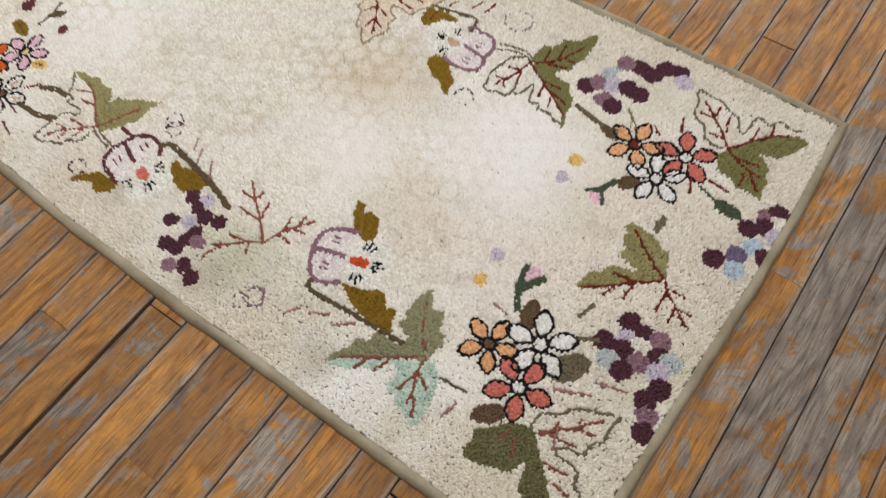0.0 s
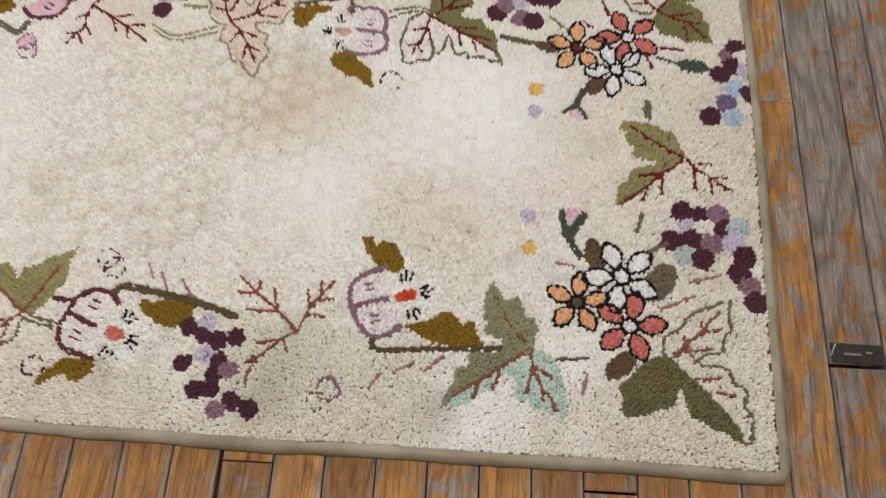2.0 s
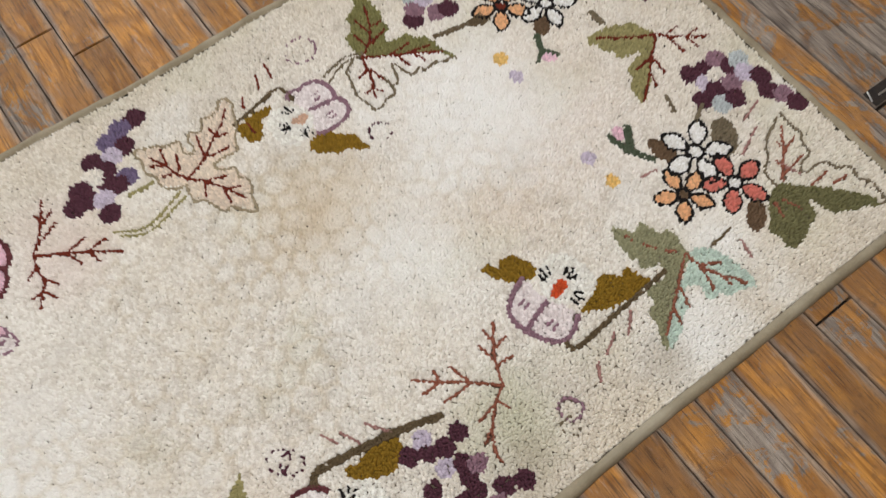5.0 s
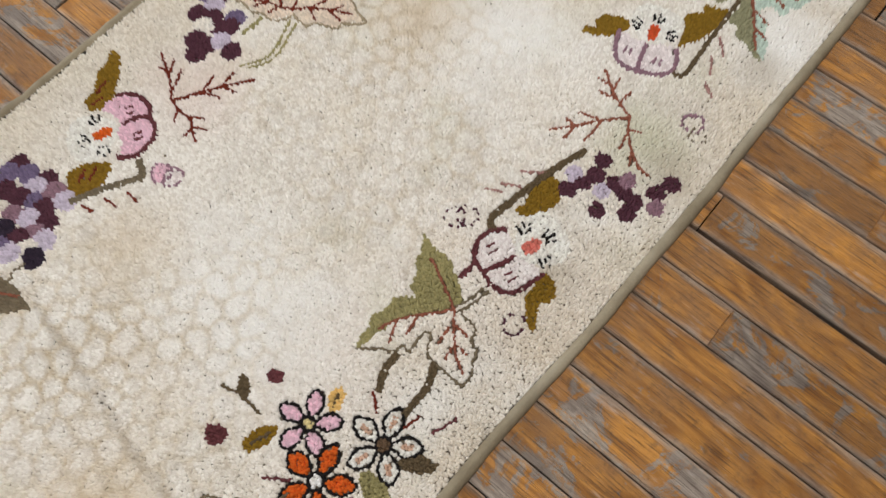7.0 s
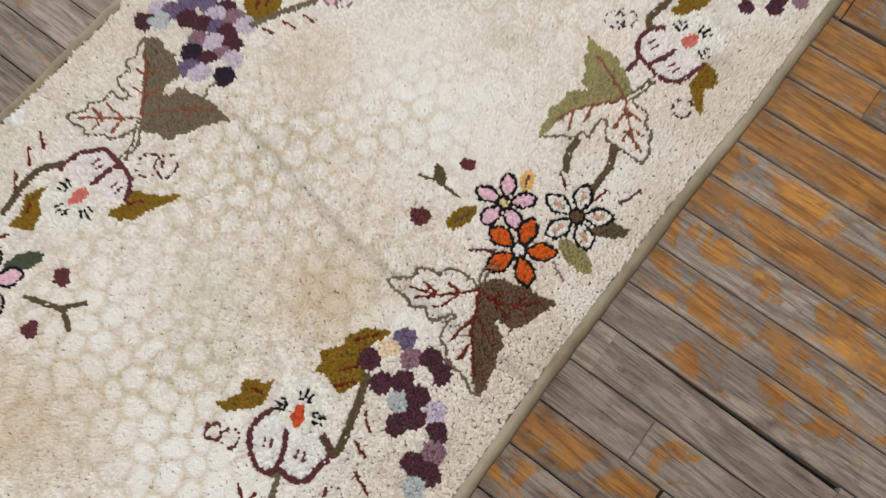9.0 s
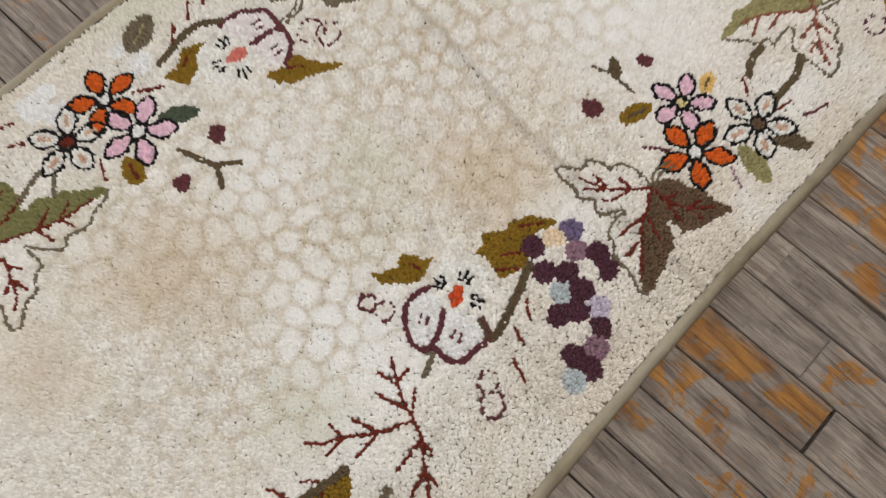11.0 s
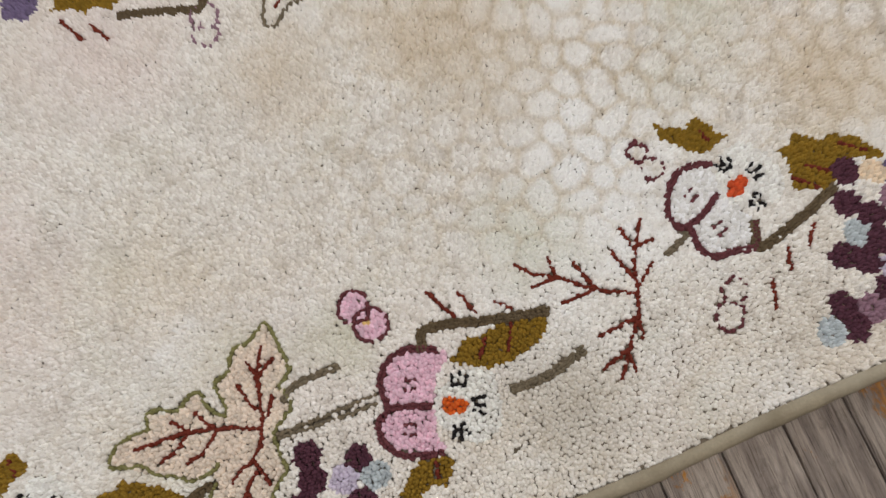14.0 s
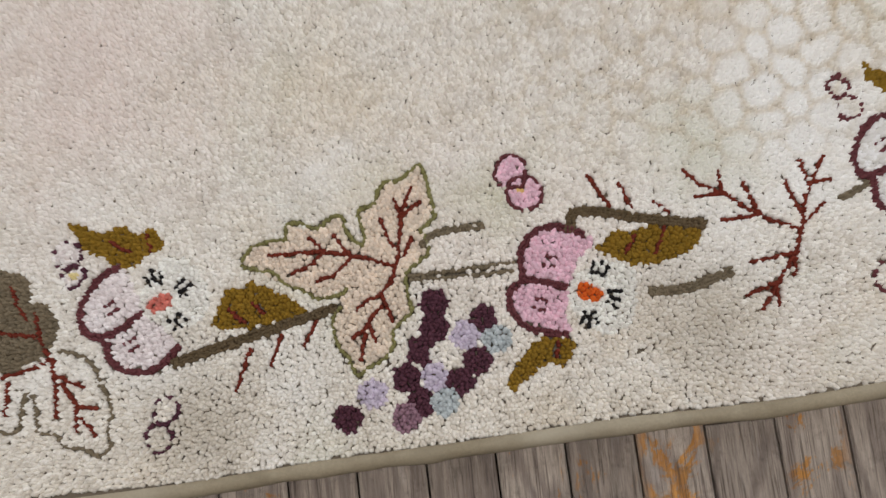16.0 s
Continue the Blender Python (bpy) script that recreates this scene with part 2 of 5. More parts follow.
def plain(name, colour, rough=0.9, speck=40):
    n = Nodes(name, rough)
    return n.done(n.mix(n.noise(speck, 4), tuple(c * 0.85 for c in colour), colour))


def metal(name, colour, rough):
    n = Nodes(name, rough)
    n.b.inputs["Metallic"].default_value = 1.0
    return n.done(n.mix(n.noise(300, 3), tuple(c * 0.4 for c in colour), colour))


# dyes of the yarns
DYES = {
    "mustard": (0.23, 0.135, 0.014), "olive": (0.2, 0.19, 0.075), "moss": (0.15, 0.142, 0.065),
    "sage": (0.3, 0.27, 0.125), "bark": (0.125, 0.09, 0.05), "umber": (0.135, 0.085, 0.05),
    "taupe": (0.18, 0.145, 0.095), "plum": (0.085, 0.03, 0.045), "deep_plum": (0.06, 0.028, 0.045),
    "mauve": (0.27, 0.16, 0.2), "lilac": (0.54, 0.48, 0.57), "violet": (0.17, 0.13, 0.22),
    "slate": (0.46, 0.5, 0.51), "sky": (0.44, 0.52, 0.6), "pale": (0.76, 0.71, 0.64), "buff": (0.74, 0.6, 0.44),
    "rust": (0.15, 0.026, 0.014), "brick": (0.26, 0.095, 0.06), "rose": (0.34, 0.19, 0.17),
    "black": (0.012, 0.01, 0.01), "ink": (0.03, 0.02, 0.035), "red": (0.55, 0.085, 0.025), "coral": (0.6, 0.19, 0.15),
    "peach": (0.74, 0.42, 0.225), "orange": (0.6, 0.115, 0.015), "pink": (0.74, 0.50, 0.58), "blush": (0.8, 0.72, 0.70),
    "petal": (0.78, 0.70, 0.695), "white": (0.82, 0.80, 0.75), "gold": (0.70, 0.47, 0.17), "lemon": (0.70, 0.60, 0.30), "wine": (0.13, 0.04, 0.045),
    "teal": (0.5, 0.6, 0.53), "reed": (0.33, 0.275, 0.185), "celadon": (0.27, 0.265, 0.16), "pine": (0.075, 0.095, 0.06), "fawn": (0.56, 0.38, 0.28), "haze": (0.7, 0.6, 0.5), "ivory": (0.79, 0.76, 0.70), "patch": (0.84, 0.83, 0.80),
}

# ---- room shell ----
def box_mesh(name, x0, x1, y0, y1, z0, z1, bevel=0.0):
    bm = bmesh.new()
    bmesh.ops.create_cube(bm, size=1, matrix=Matrix.LocRotScale(((x0 + x1) / 2, (y0 + y1) / 2, (z0 + z1) / 2), None, (x1 - x0, y1 - y0, z1 - z0)))
    if bevel:
        bmesh.ops.bevel(bm, geom=bm.edges[:], offset=bevel, segments=1, affect="EDGES")
    me = bpy.data.meshes.new(name)
    bm.to_mesh(me)
    bm.free()
    return me


def slab(name, mat, *size, parent=None, bevel=0.0):
    ob = new(name, box_mesh(name, *size, bevel=bevel))
    ob.data.materials.append(mat)
    ob.parent = parent
    return ob


paint = plain("wall_paint", (0.78, 0.75, 0.70), 0.8)
ceiling_paint = plain("ceiling_paint", (0.8, 0.79, 0.76), 0.9)
X0, X1, Y0, Y1, TOP = -4.6, 2.4, -2.6, 3.5, 2.7
for nm, sz in (("wall_west", (X0 - 0.15, X0, Y0, Y1, -0.05, TOP)), ("wall_east", (X1, X1 + 0.15, Y0, Y1, -0.05, TOP)), ("wall_south", (X0 - 0.15, X1 + 0.15, Y0 - 0.15, Y0, -0.05, TOP))):
    tagged(slab(nm, paint, *sz), "plain off-white painted room wall", "wall", kind="structure")
# unseen north wall; its wide window opening and frame are added round the lamp
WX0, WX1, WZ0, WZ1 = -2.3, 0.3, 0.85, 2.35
north = tagged(slab("wall_north", paint, X0 - 0.15, X1 + 0.15, Y1, Y1 + 0.15, -0.05, WZ0), "plain off-white wall with a wide opening added for light", "wall", kind="structure")
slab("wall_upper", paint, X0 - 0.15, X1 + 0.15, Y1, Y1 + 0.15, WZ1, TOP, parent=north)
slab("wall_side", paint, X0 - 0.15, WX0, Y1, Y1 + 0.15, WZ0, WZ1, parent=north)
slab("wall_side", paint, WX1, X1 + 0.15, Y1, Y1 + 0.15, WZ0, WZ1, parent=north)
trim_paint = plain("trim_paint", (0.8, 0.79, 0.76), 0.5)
window = tagged(slab("unseen_window_1", trim_paint, WX0, WX1, Y1 - 0.03, Y1 + 0.01, WZ0, WZ0 + 0.05, bevel=0.004), "unseen white window frame, added round the light opening", "window", kind="structure")
slab("unseen_window_head", trim_paint, WX0, WX1, Y1 - 0.03, Y1 + 0.01, WZ1 - 0.05, WZ1, parent=window, bevel=0.004)
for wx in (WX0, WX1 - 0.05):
    slab("unseen_window_jamb", trim_paint, wx, wx + 0.05, Y1 - 0.03, Y1 + 0.01, WZ0 + 0.05, WZ1 - 0.05, parent=window, bevel=0.004)
tagged(slab("ceiling", ceiling_paint, X0, X1, Y0, Y1, TOP, TOP + 0.12), "plain white painted ceiling", "ceiling", kind="structure")
# unseen housings, added to go with the overhead fill lamps
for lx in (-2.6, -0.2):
    tagged(slab("added_lamp_housing", trim_paint, lx - 0.63, lx + 0.63, 0.13, 0.47, 2.64, TOP - 0.001, bevel=0.006), "unseen long white housing, added above a fill lamp", "ceiling light", group="ceiling lights")

# ---- the hooked rug ----
# Every loop of wool is a small dome. A design first claims loops of the even ground, then lines are
# hooked in with loops of their own, and each motif becomes a mesh of its own under the rug.
SPACING, PILE = 0.0036, 0.014
EAST, WEST, SOUTH, NORTH = 0.003, -2.86, 0.028, 0.832
rng = np.random.default_rng(7)


def south_edge(x):
    return np.interp(x, (-2.9, -2.2, -1.956, -1.708, -1.616, -1.43, -1.2, -0.97, -0.84, -0.6, -0.36, -0.1), (-0.035, -0.006, 0.006, 0.013, 0.018, 0.026, 0.028, 0.025, 0.021, 0.022, 0.026, 0.028)) + 0.0008 * np.sin(x * 23)


def north_edge(x):
    return np.interp(x, (-2.9, -1.9, -1.45, -1.26, -1.0, -0.72, -0.4, -0.16, 0.0), (0.806, 0.810, 0.806, 0.814, 0.815, 0.816, 0.826, 0.830, 0.833)) + 0.0008 * np.sin(x * 19)


def east_edge(y):
    return np.interp(y, (0.0, 0.1, 0.3, 0.5, 0.65, 0.84), (0.001, 0.001, 0.003, 0.005, 0.004, -0.006))


def rug_height(x, y):
    """The rug lies in slack waves, with an old fold line across it."""
    z = 0.0009 * np.sin(x * 9 + y * 4) + 0.0008 * np.sin(y * 17 - x * 6) + 0.0005 * np.sin(x * 31 + y * 23)
    fold = fold_line(x, y)
    return z + 0.0042 * np.exp(-(fold / 0.006) ** 2) - 0.0016 * np.exp(-((fold - 0.012) / 0.005) ** 2)


def fold_line(x, y):
    return np.abs(x + 1.334 - 0.15 * np.maximum(0, y - 0.28) + 0.004 * np.sin(y * 40))


def lattice():
    xs = np.arange(WEST + 0.004, EAST + 0.02, SPACING)
    ys = np.arange(SOUTH - 0.03, NORTH + 0.02, SPACING * 0.9)
    gx, gy = np.meshgrid(xs, ys)
    gx = gx + SPACING * 0.5 * (np.arange(len(ys)) % 2)[:, None]
    p = np.stack([gx.ravel(), gy.ravel()], 1)
    p += rng.normal(0, SPACING * 0.2, p.shape)
    inside = (p[:, 1] > south_edge(p[:, 0]) + 0.0044) & (p[:, 1] < north_edge(p[:, 0]) - 0.0038) & (p[:, 0] < east_edge(p[:, 1]) - 0.0038)
    return p[inside]


LOOPS = lattice()
OWNER = np.zeros(len(LOOPS), int)
# loops worn away along the old fold, and pulled ones here and there, mostly in the border
crack = fold_line(LOOPS[:, 0], LOOPS[:, 1])
OWNER[(crack < 0.0022) & (rng.random(len(LOOPS)) < 0.08) & (LOOPS[:, 1] < 0.58)] = -1
OWNER[rng.random(len(LOOPS)) < np.where(np.abs(LOOPS[:, 1] - 0.42) > 0.3, 0.0016, 0.0004)] = -1
DESIGN = [("ground", "", None)]  # name, dye, index of the motif that it is part of
EXTRA = {}


def motif(name, dye, under=None):
    DESIGN.append((name, dye, under))
    return len(DESIGN) - 1


def near(lo, hi):
    return np.nonzero((LOOPS[:, 0] > lo[0]) & (LOOPS[:, 0] < hi[0]) & (LOOPS[:, 1] > lo[1]) & (LOOPS[:, 1] < hi[1]))[0]


def fill(idx, outline):
    """Claims the loops inside a closed outline."""
    o = np.asarray(outline, float)
    ids = near(o.min(0), o.max(0))
    p = LOOPS[ids]
    a, b = o, np.roll(o, -1, 0)
    cross = (a[None, :, 1] > p[:, None, 1]) != (b[None, :, 1] > p[:, None, 1])
    with np.errstate(divide="ignore", invalid="ignore"):
        at = (b[:, 0] - a[:, 0]) * (p[:, None, 1] - a[:, 1]) / (b[:, 1] - a[:, 1]) + a[:, 0]
    odd = (cross & (p[:, None, 0] < at)).sum(1) % 2 == 1
    ids = ids[odd]
    OWNER[ids[OWNER[ids] >= 0]] = idx
    return idx


def smooth(points, closed=False, step=0.0023):
    """A soft curve through a few points."""
    p = np.asarray(points, float)
    if len(p) == 2:
        n = max(2, int(np.hypot(*(p[1] - p[0])) / step))
        return p[0] + (p[1] - p[0]) * np.linspace(0, 1, n)[:, None]
    q = np.vstack([p[-1], p, p[0], p[1]]) if closed else np.vstack([2 * p[0] - p[1], p, 2 * p[-1] - p[-2]])
    out = []
    for i in range(1, len(q) - 2):
        n = max(2, int(np.hypot(*(q[i + 1] - q[i])) / step))
        u = np.linspace(0, 1, n, endpoint=False)[:, None]
        out.append(0.5 * (2 * q[i] + (q[i + 1] - q[i - 1]) * u + (2 * q[i - 1] - 5 * q[i] + 4 * q[i + 1] - q[i + 2]) * u**2 + (3 * q[i] - q[i - 1] - 3 * q[i + 1] + q[i + 2]) * u**3))
    out.append(q[-2:-1] if not closed else q[1:2])
    return np.vstack(out)


def line(idx, points, width=0.0035, closed=False, gap=0.0):
    """Hooks a line of loops along a soft curve; a wide line takes several rows. gap: the share of loops left out."""
    c = smooth(points, closed)
    rows = max(1, round(width / 0.003))
    d = np.gradient(c, axis=0)
    d /= np.maximum(np.hypot(*d.T), 1e-9)[:, None]
    side = np.stack([-d[:, 1], d[:, 0]], 1)
    made = []
    for r in range(rows):
        made.append(c + side * ((r - (rows - 1) / 2) * 0.003) + rng.normal(0, 0.00045, c.shape))
    made = np.vstack(made)
    if gap:
        kept = made[rng.random(len(made)) > gap]
        made = kept if len(kept) else made
    ids = near(made.min(0) - 0.004, made.max(0) + 0.004)
    if len(ids):
        far = np.hypot(LOOPS[ids, None, 0] - made[None, :, 0], LOOPS[ids, None, 1] - made[None, :, 1]).min(1)
        OWNER[ids[far < 0.0021]] = -1
    EXTRA.setdefault(idx, []).append(made)
    return idx


def dome_mesh(name, p, mat, fine=0, tall=0.0078):
    """Loops of pile: six-sided domes, joined, at the places p."""
    n = len(p)
    turn = rng.random(n) * 6.28
    size = SPACING * rng.uniform(0.68, 0.86, n)
    worn = np.clip((0.30 - np.abs(p[:, 1] - 0.43)) / 0.10, 0, 1) * np.clip((-0.12 - p[:, 0]) / 0.15, 0, 1)
    size *= 1 + 0.12 * worn
    size[n - fine:] *= 0.88
    z = PILE + rug_height(p[:, 0], p[:, 1]) + rng.normal(0, 1, n) * (0.0008 - 0.0003 * worn)
    verts = np.zeros((n, 7, 3))
    verts[:, 0, :2], verts[:, 0, 2] = p + rng.normal(0, 0.00055, p.shape), z
    for k in range(6):
        a = turn + k * math.pi / 3
        r = size * rng.uniform(0.85, 1.15, n)
        verts[:, k + 1] = np.stack([p[:, 0] + r * np.cos(a), p[:, 1] + r * np.sin(a), z - tall], 1)
    base = (np.arange(n) * 7)[:, None, None]
    tri = base + np.array([[0, k + 1, (k + 1) % 6 + 1] for k in range(6)])[None]
    me = bpy.data.meshes.new(name)
    me.vertices.add(n * 7)
    me.vertices.foreach_set("co", verts.ravel())
    me.loops.add(n * 18)
    me.loops.foreach_set("vertex_index", tri.ravel().astype(np.int32))
    me.polygons.add(n * 6)
    me.polygons.foreach_set("loop_start", (np.arange(n * 6) * 3).astype(np.int32))
    me.polygons.foreach_set("use_smooth", np.ones(n * 6, bool))
    me.update(calc_edges=True)
    me.materials.append(mat)
    return me


# -- motif shapes --
def at(x, y, turn=0.0, size=1.0, flip=False):
    """A function that carries a shape drawn round the origin to its place on the rug."""
    c, s = math.cos(radians(turn)) * size, math.sin(radians(turn)) * size

    def carry(points):
        q = np.asarray(points, float).copy()
        if flip:
            q[:, 1] *= -1
        return np.stack([x + q[:, 0] * c - q[:, 1] * s, y + q[:, 0] * s + q[:, 1] * c], 1)

    return carry


def egg(x, y, a, b, turn=0.0, n=18):
    u = np.linspace(0, 2 * math.pi, n, endpoint=False)
    return at(x, y, turn)(np.stack([a * np.cos(u), b * np.sin(u)], 1))


def flower(x, y, size, turn, dye, heart, petals=5, vein=None, rim="black"):
    """A daisy of outlined petals round a heart."""
    size *= 1.08
    centre = motif("flower", heart)
    fill(centre, egg(x, y, size * 0.17, size * 0.17))
    line(motif("heart_outline", rim, centre), egg(x, y, size * 0.21, size * 0.21, 0, 8), 0.003, True)
    for k in range(petals):
        a = turn + k * 360 / petals
        shape = at(x, y, a)(np.array([(0.20, 0), (0.38, 0.17), (0.64, 0.26), (0.87, 0.17), (1.02, 0), (0.87, -0.17), (0.64, -0.26), (0.38, -0.17)]) * size)
        leaf = motif("petal", dye, centre)
        fill(leaf, smooth(shape, True))
        line(motif("petal_outline", rim, centre), shape, 0.003, True)
        if vein:
            line(motif("petal_mark", vein, centre), at(x, y, a)(np.array([(0.5, 0), (0.75, 0)]) * size), 0.005)


def drawn_leaf(dye, bodies, outline=(), rim="taupe", veins=(), vein="rust", tint=None, wash="haze", name="grape_leaf"):
    """A vine leaf as it was drawn on the canvas: filled bodies, loose outlines, veins, and a washed tint under it."""
    first = None
    if tint:
        first = fill(motif("leaf_tint" if bodies else name, wash), tint)
    for body in bodies:
        idx = fill(motif(name, dye), body)
        first = idx
    for points in outline:
        line(motif("leaf_outline", rim, first), points, 0.0033)
    for points in veins:
        line(motif("vein", vein, first), points, 0.0042 if len(points) > 2 else 0.003)


def bract(outline, *marks):
    """A notched mustard bract, with a dark mark or two."""
    idx = fill(motif("bract", "mustard"), outline)
    for points in marks:
        line(motif("bract_mark", "rust", idx), points, 0.003)


def sepal(base, tip, width, dye="mustard", marks=1, lobe=0.5, flip=False):
    """A notched bract, with a dark mark or two."""
    length, turn = math.hypot(tip[0] - base[0], tip[1] - base[1]), math.degrees(math.atan2(tip[1] - base[1], tip[0] - base[0]))
    w = 1.2 * width / length
    go = at(*base, turn, length, flip)
    idx = fill(motif("bract", dye), go([(0, -w * 0.35), (-0.05, w * 0.35), (0.15, w * 0.62), (0.26, w * 0.44), (0.42, w * 0.64), (0.53, w * 0.38), (0.68, w * 0.42), (0.78, w * 0.16), (1.0, 0.0), (0.85, -w * 0.25), (0.5, -w * 0.5), (0.2, -w * 0.52)]))
    for k in range(marks):
        line(motif("bract_mark", "rust", idx), go([(0.2 + 0.25 * k, -w * 0.25), (0.28 + 0.25 * k, w * 0.22)]), 0.003)


def pansy(x, y, dye, rim, eye, white, rim_line, notch, petals):
    """A pansy: two tinted back petals with a dark rim and a notch between them, a white face, an eye and groups of whisker marks."""
    size = math.hypot(notch[0][0] - x, notch[0][1] - y)
    turn = math.degrees(math.atan2(notch[0][1] - y, notch[0][0] - x))
    face = motif("pansy", white)
    go = at(x, y, turn, size)
    for shape in petals:
        fill(motif("back_petal", dye, face), smooth(shape, True))
    u = np.linspace(0, 2 * math.pi, 22, endpoint=False)
    r = 0.51 + 0.04 * np.cos(3 * u)
    fill(face, go(np.stack([-0.24 + r * np.cos(u), r * 1.06 * np.sin(u)], 1)))
    line(motif("petal_rim", rim, face), rim_line, 0.0062)
    line(motif("petal_rim", rim, face), notch, 0.0055)
    for sgn in (1, -1):
        for k in (0.0, 0.13):
            line(motif("petal_mark", rim, face), go([(0.58, (0.26 + k) * sgn), (0.72, (0.25 + k * 1.1) * sgn)]), 0.003)
    fill(motif("pansy_eye", eye, face), egg(x, y, size * 0.21, size * 0.125, turn))
    for a in (102, 180, 258):
        for k in (-15, 0, 15):
            c, s = math.cos(radians(a + k)), math.sin(radians(a + k))
            far = 0.46 + 0.04 * (k == 0)
            line(motif("whisker", "black", face), go([(c * 0.31, s * 0.31), (c * far, s * far)]), 0.003, gap=0.12)


def grapes(radius, *rows):
    """A bunch of grapes: rows of (x, y, dye)."""
    for x, y, dye in rows:
        u = np.linspace(0, 2 * math.pi, 12, endpoint=False)
        r = radius * rng.uniform(1.06, 1.22, 12)
        fill(motif("grape", dye), np.stack([x + r * np.cos(u), y + r * np.sin(u)], 1))


def twig(branches, dye="rust"):
    """A bare twig: three stems from a node, each with barbs; every branch is a part of the first."""
    first = None
    for points in branches:
        idx = line(motif("twig" if first is None else "branch", dye, first), points, 0.0042 if len(points) > 2 else 0.003)
        first = idx if first is None else first


def stem(points, dye="bark", width=0.008):
    line(motif("stem", dye), points, width)


def ticks(dye, *marks, width=0.003):
    """Short loose stitches: (x, y, x, y)."""
    for a, b, c, d in marks:
        line(motif("stitch_mark", dye), [(a, b), (c, d)], width)


def blade(base, tip, width, dye, mark=None):
    """A plain small leaf, pointed at both ends."""
    length, turn = math.hypot(tip[0] - base[0], tip[1] - base[1]), math.degrees(math.atan2(tip[1] - base[1], tip[0] - base[0]))
    w = width / length / 2
    idx = fill(motif("small_leaf", dye), smooth(at(*base, turn, length)([(0, 0), (0.22, w * 0.8), (0.55, w), (0.85, w * 0.7), (1, 0), (0.85, -w * 0.7), (0.55, -w), (0.22, -w * 0.8)]), True))
    if mark:
        line(motif("vein", mark, idx), at(*base, turn, length)([(0.25, 0), (0.75, 0)]), 0.003)


def dot(x, y, r, dye, name="bud"):
    u = np.linspace(0, 2 * math.pi, 12, endpoint=False)
    rr = r * rng.uniform(0.8, 1.15, 12)
    fill(motif(name, dye), smooth(np.stack([x + rr * np.cos(u), y + rr * np.sin(u)], 1), True))


def ring(x, y, r, dye, gap=0.25, inside=None):
    """A loose round outline."""
    u = np.linspace(0, 2 * math.pi, 9, endpoint=False) + rng.random()
    rr = r * rng.uniform(0.85, 1.12, 9)
    shape = np.stack([x + rr * np.cos(u), y + rr * np.sin(u)], 1)
    if inside:
        fill(motif("bud", inside), smooth(shape, True))
    line(motif("bud_outline", dye), shape, 0.003, True, gap)


# south-east corner
drawn_leaf("celadon", [[(-0.349, 0.245), (-0.339, 0.236), (-0.332, 0.223), (-0.315, 0.228), (-0.307, 0.212), (-0.305, 0.201), (-0.293, 0.200), (-0.289, 0.187), (-0.293, 0.168), (-0.293, 0.157), (-0.303, 0.151), (-0.323, 0.139), (-0.345, 0.125), (-0.360, 0.115), (-0.390, 0.094), (-0.401, 0.078), (-0.404, 0.078), (-0.400, 0.093), (-0.391, 0.108), (-0.390, 0.122), (-0.387, 0.129), (-0.375, 0.133), (-0.371, 0.150), (-0.333, 0.154), (-0.333, 0.170), (-0.352, 0.176), (-0.359, 0.182), (-0.350, 0.188), (-0.360, 0.200), (-0.356, 0.208), (-0.358, 0.220), (-0.353, 0.241)]],
           outline=[], rim="taupe",
           veins=[[(-0.298, 0.161), (-0.333, 0.134), (-0.360, 0.115), (-0.390, 0.094)],
                  [(-0.333, 0.134), (-0.342, 0.104)],
                  [(-0.358, 0.116), (-0.365, 0.094)],
                  [(-0.296, 0.161), (-0.294, 0.136), (-0.298, 0.114), (-0.300, 0.104)],
                  [(-0.293, 0.139), (-0.269, 0.126)],
                  [(-0.292, 0.136), (-0.281, 0.112), (-0.270, 0.099), (-0.263, 0.086)],
                  [(-0.283, 0.121), (-0.279, 0.095)],
                  [(-0.342, 0.224), (-0.339, 0.217)],
                  [(-0.331, 0.202), (-0.322, 0.188)],
                  [(-0.314, 0.178), (-0.304, 0.171)]], vein="brick",
           tint=[(-0.293, 0.156), (-0.282, 0.160), (-0.264, 0.145), (-0.254, 0.118), (-0.251, 0.097), (-0.253, 0.073), (-0.273, 0.083), (-0.290, 0.086), (-0.301, 0.097), (-0.311, 0.094), (-0.315, 0.103), (-0.312, 0.119), (-0.326, 0.126), (-0.336, 0.117), (-0.339, 0.104), (-0.356, 0.100), (-0.369, 0.087), (-0.399, 0.077), (-0.390, 0.094), (-0.360, 0.113), (-0.330, 0.135), (-0.303, 0.148)], wash="teal")
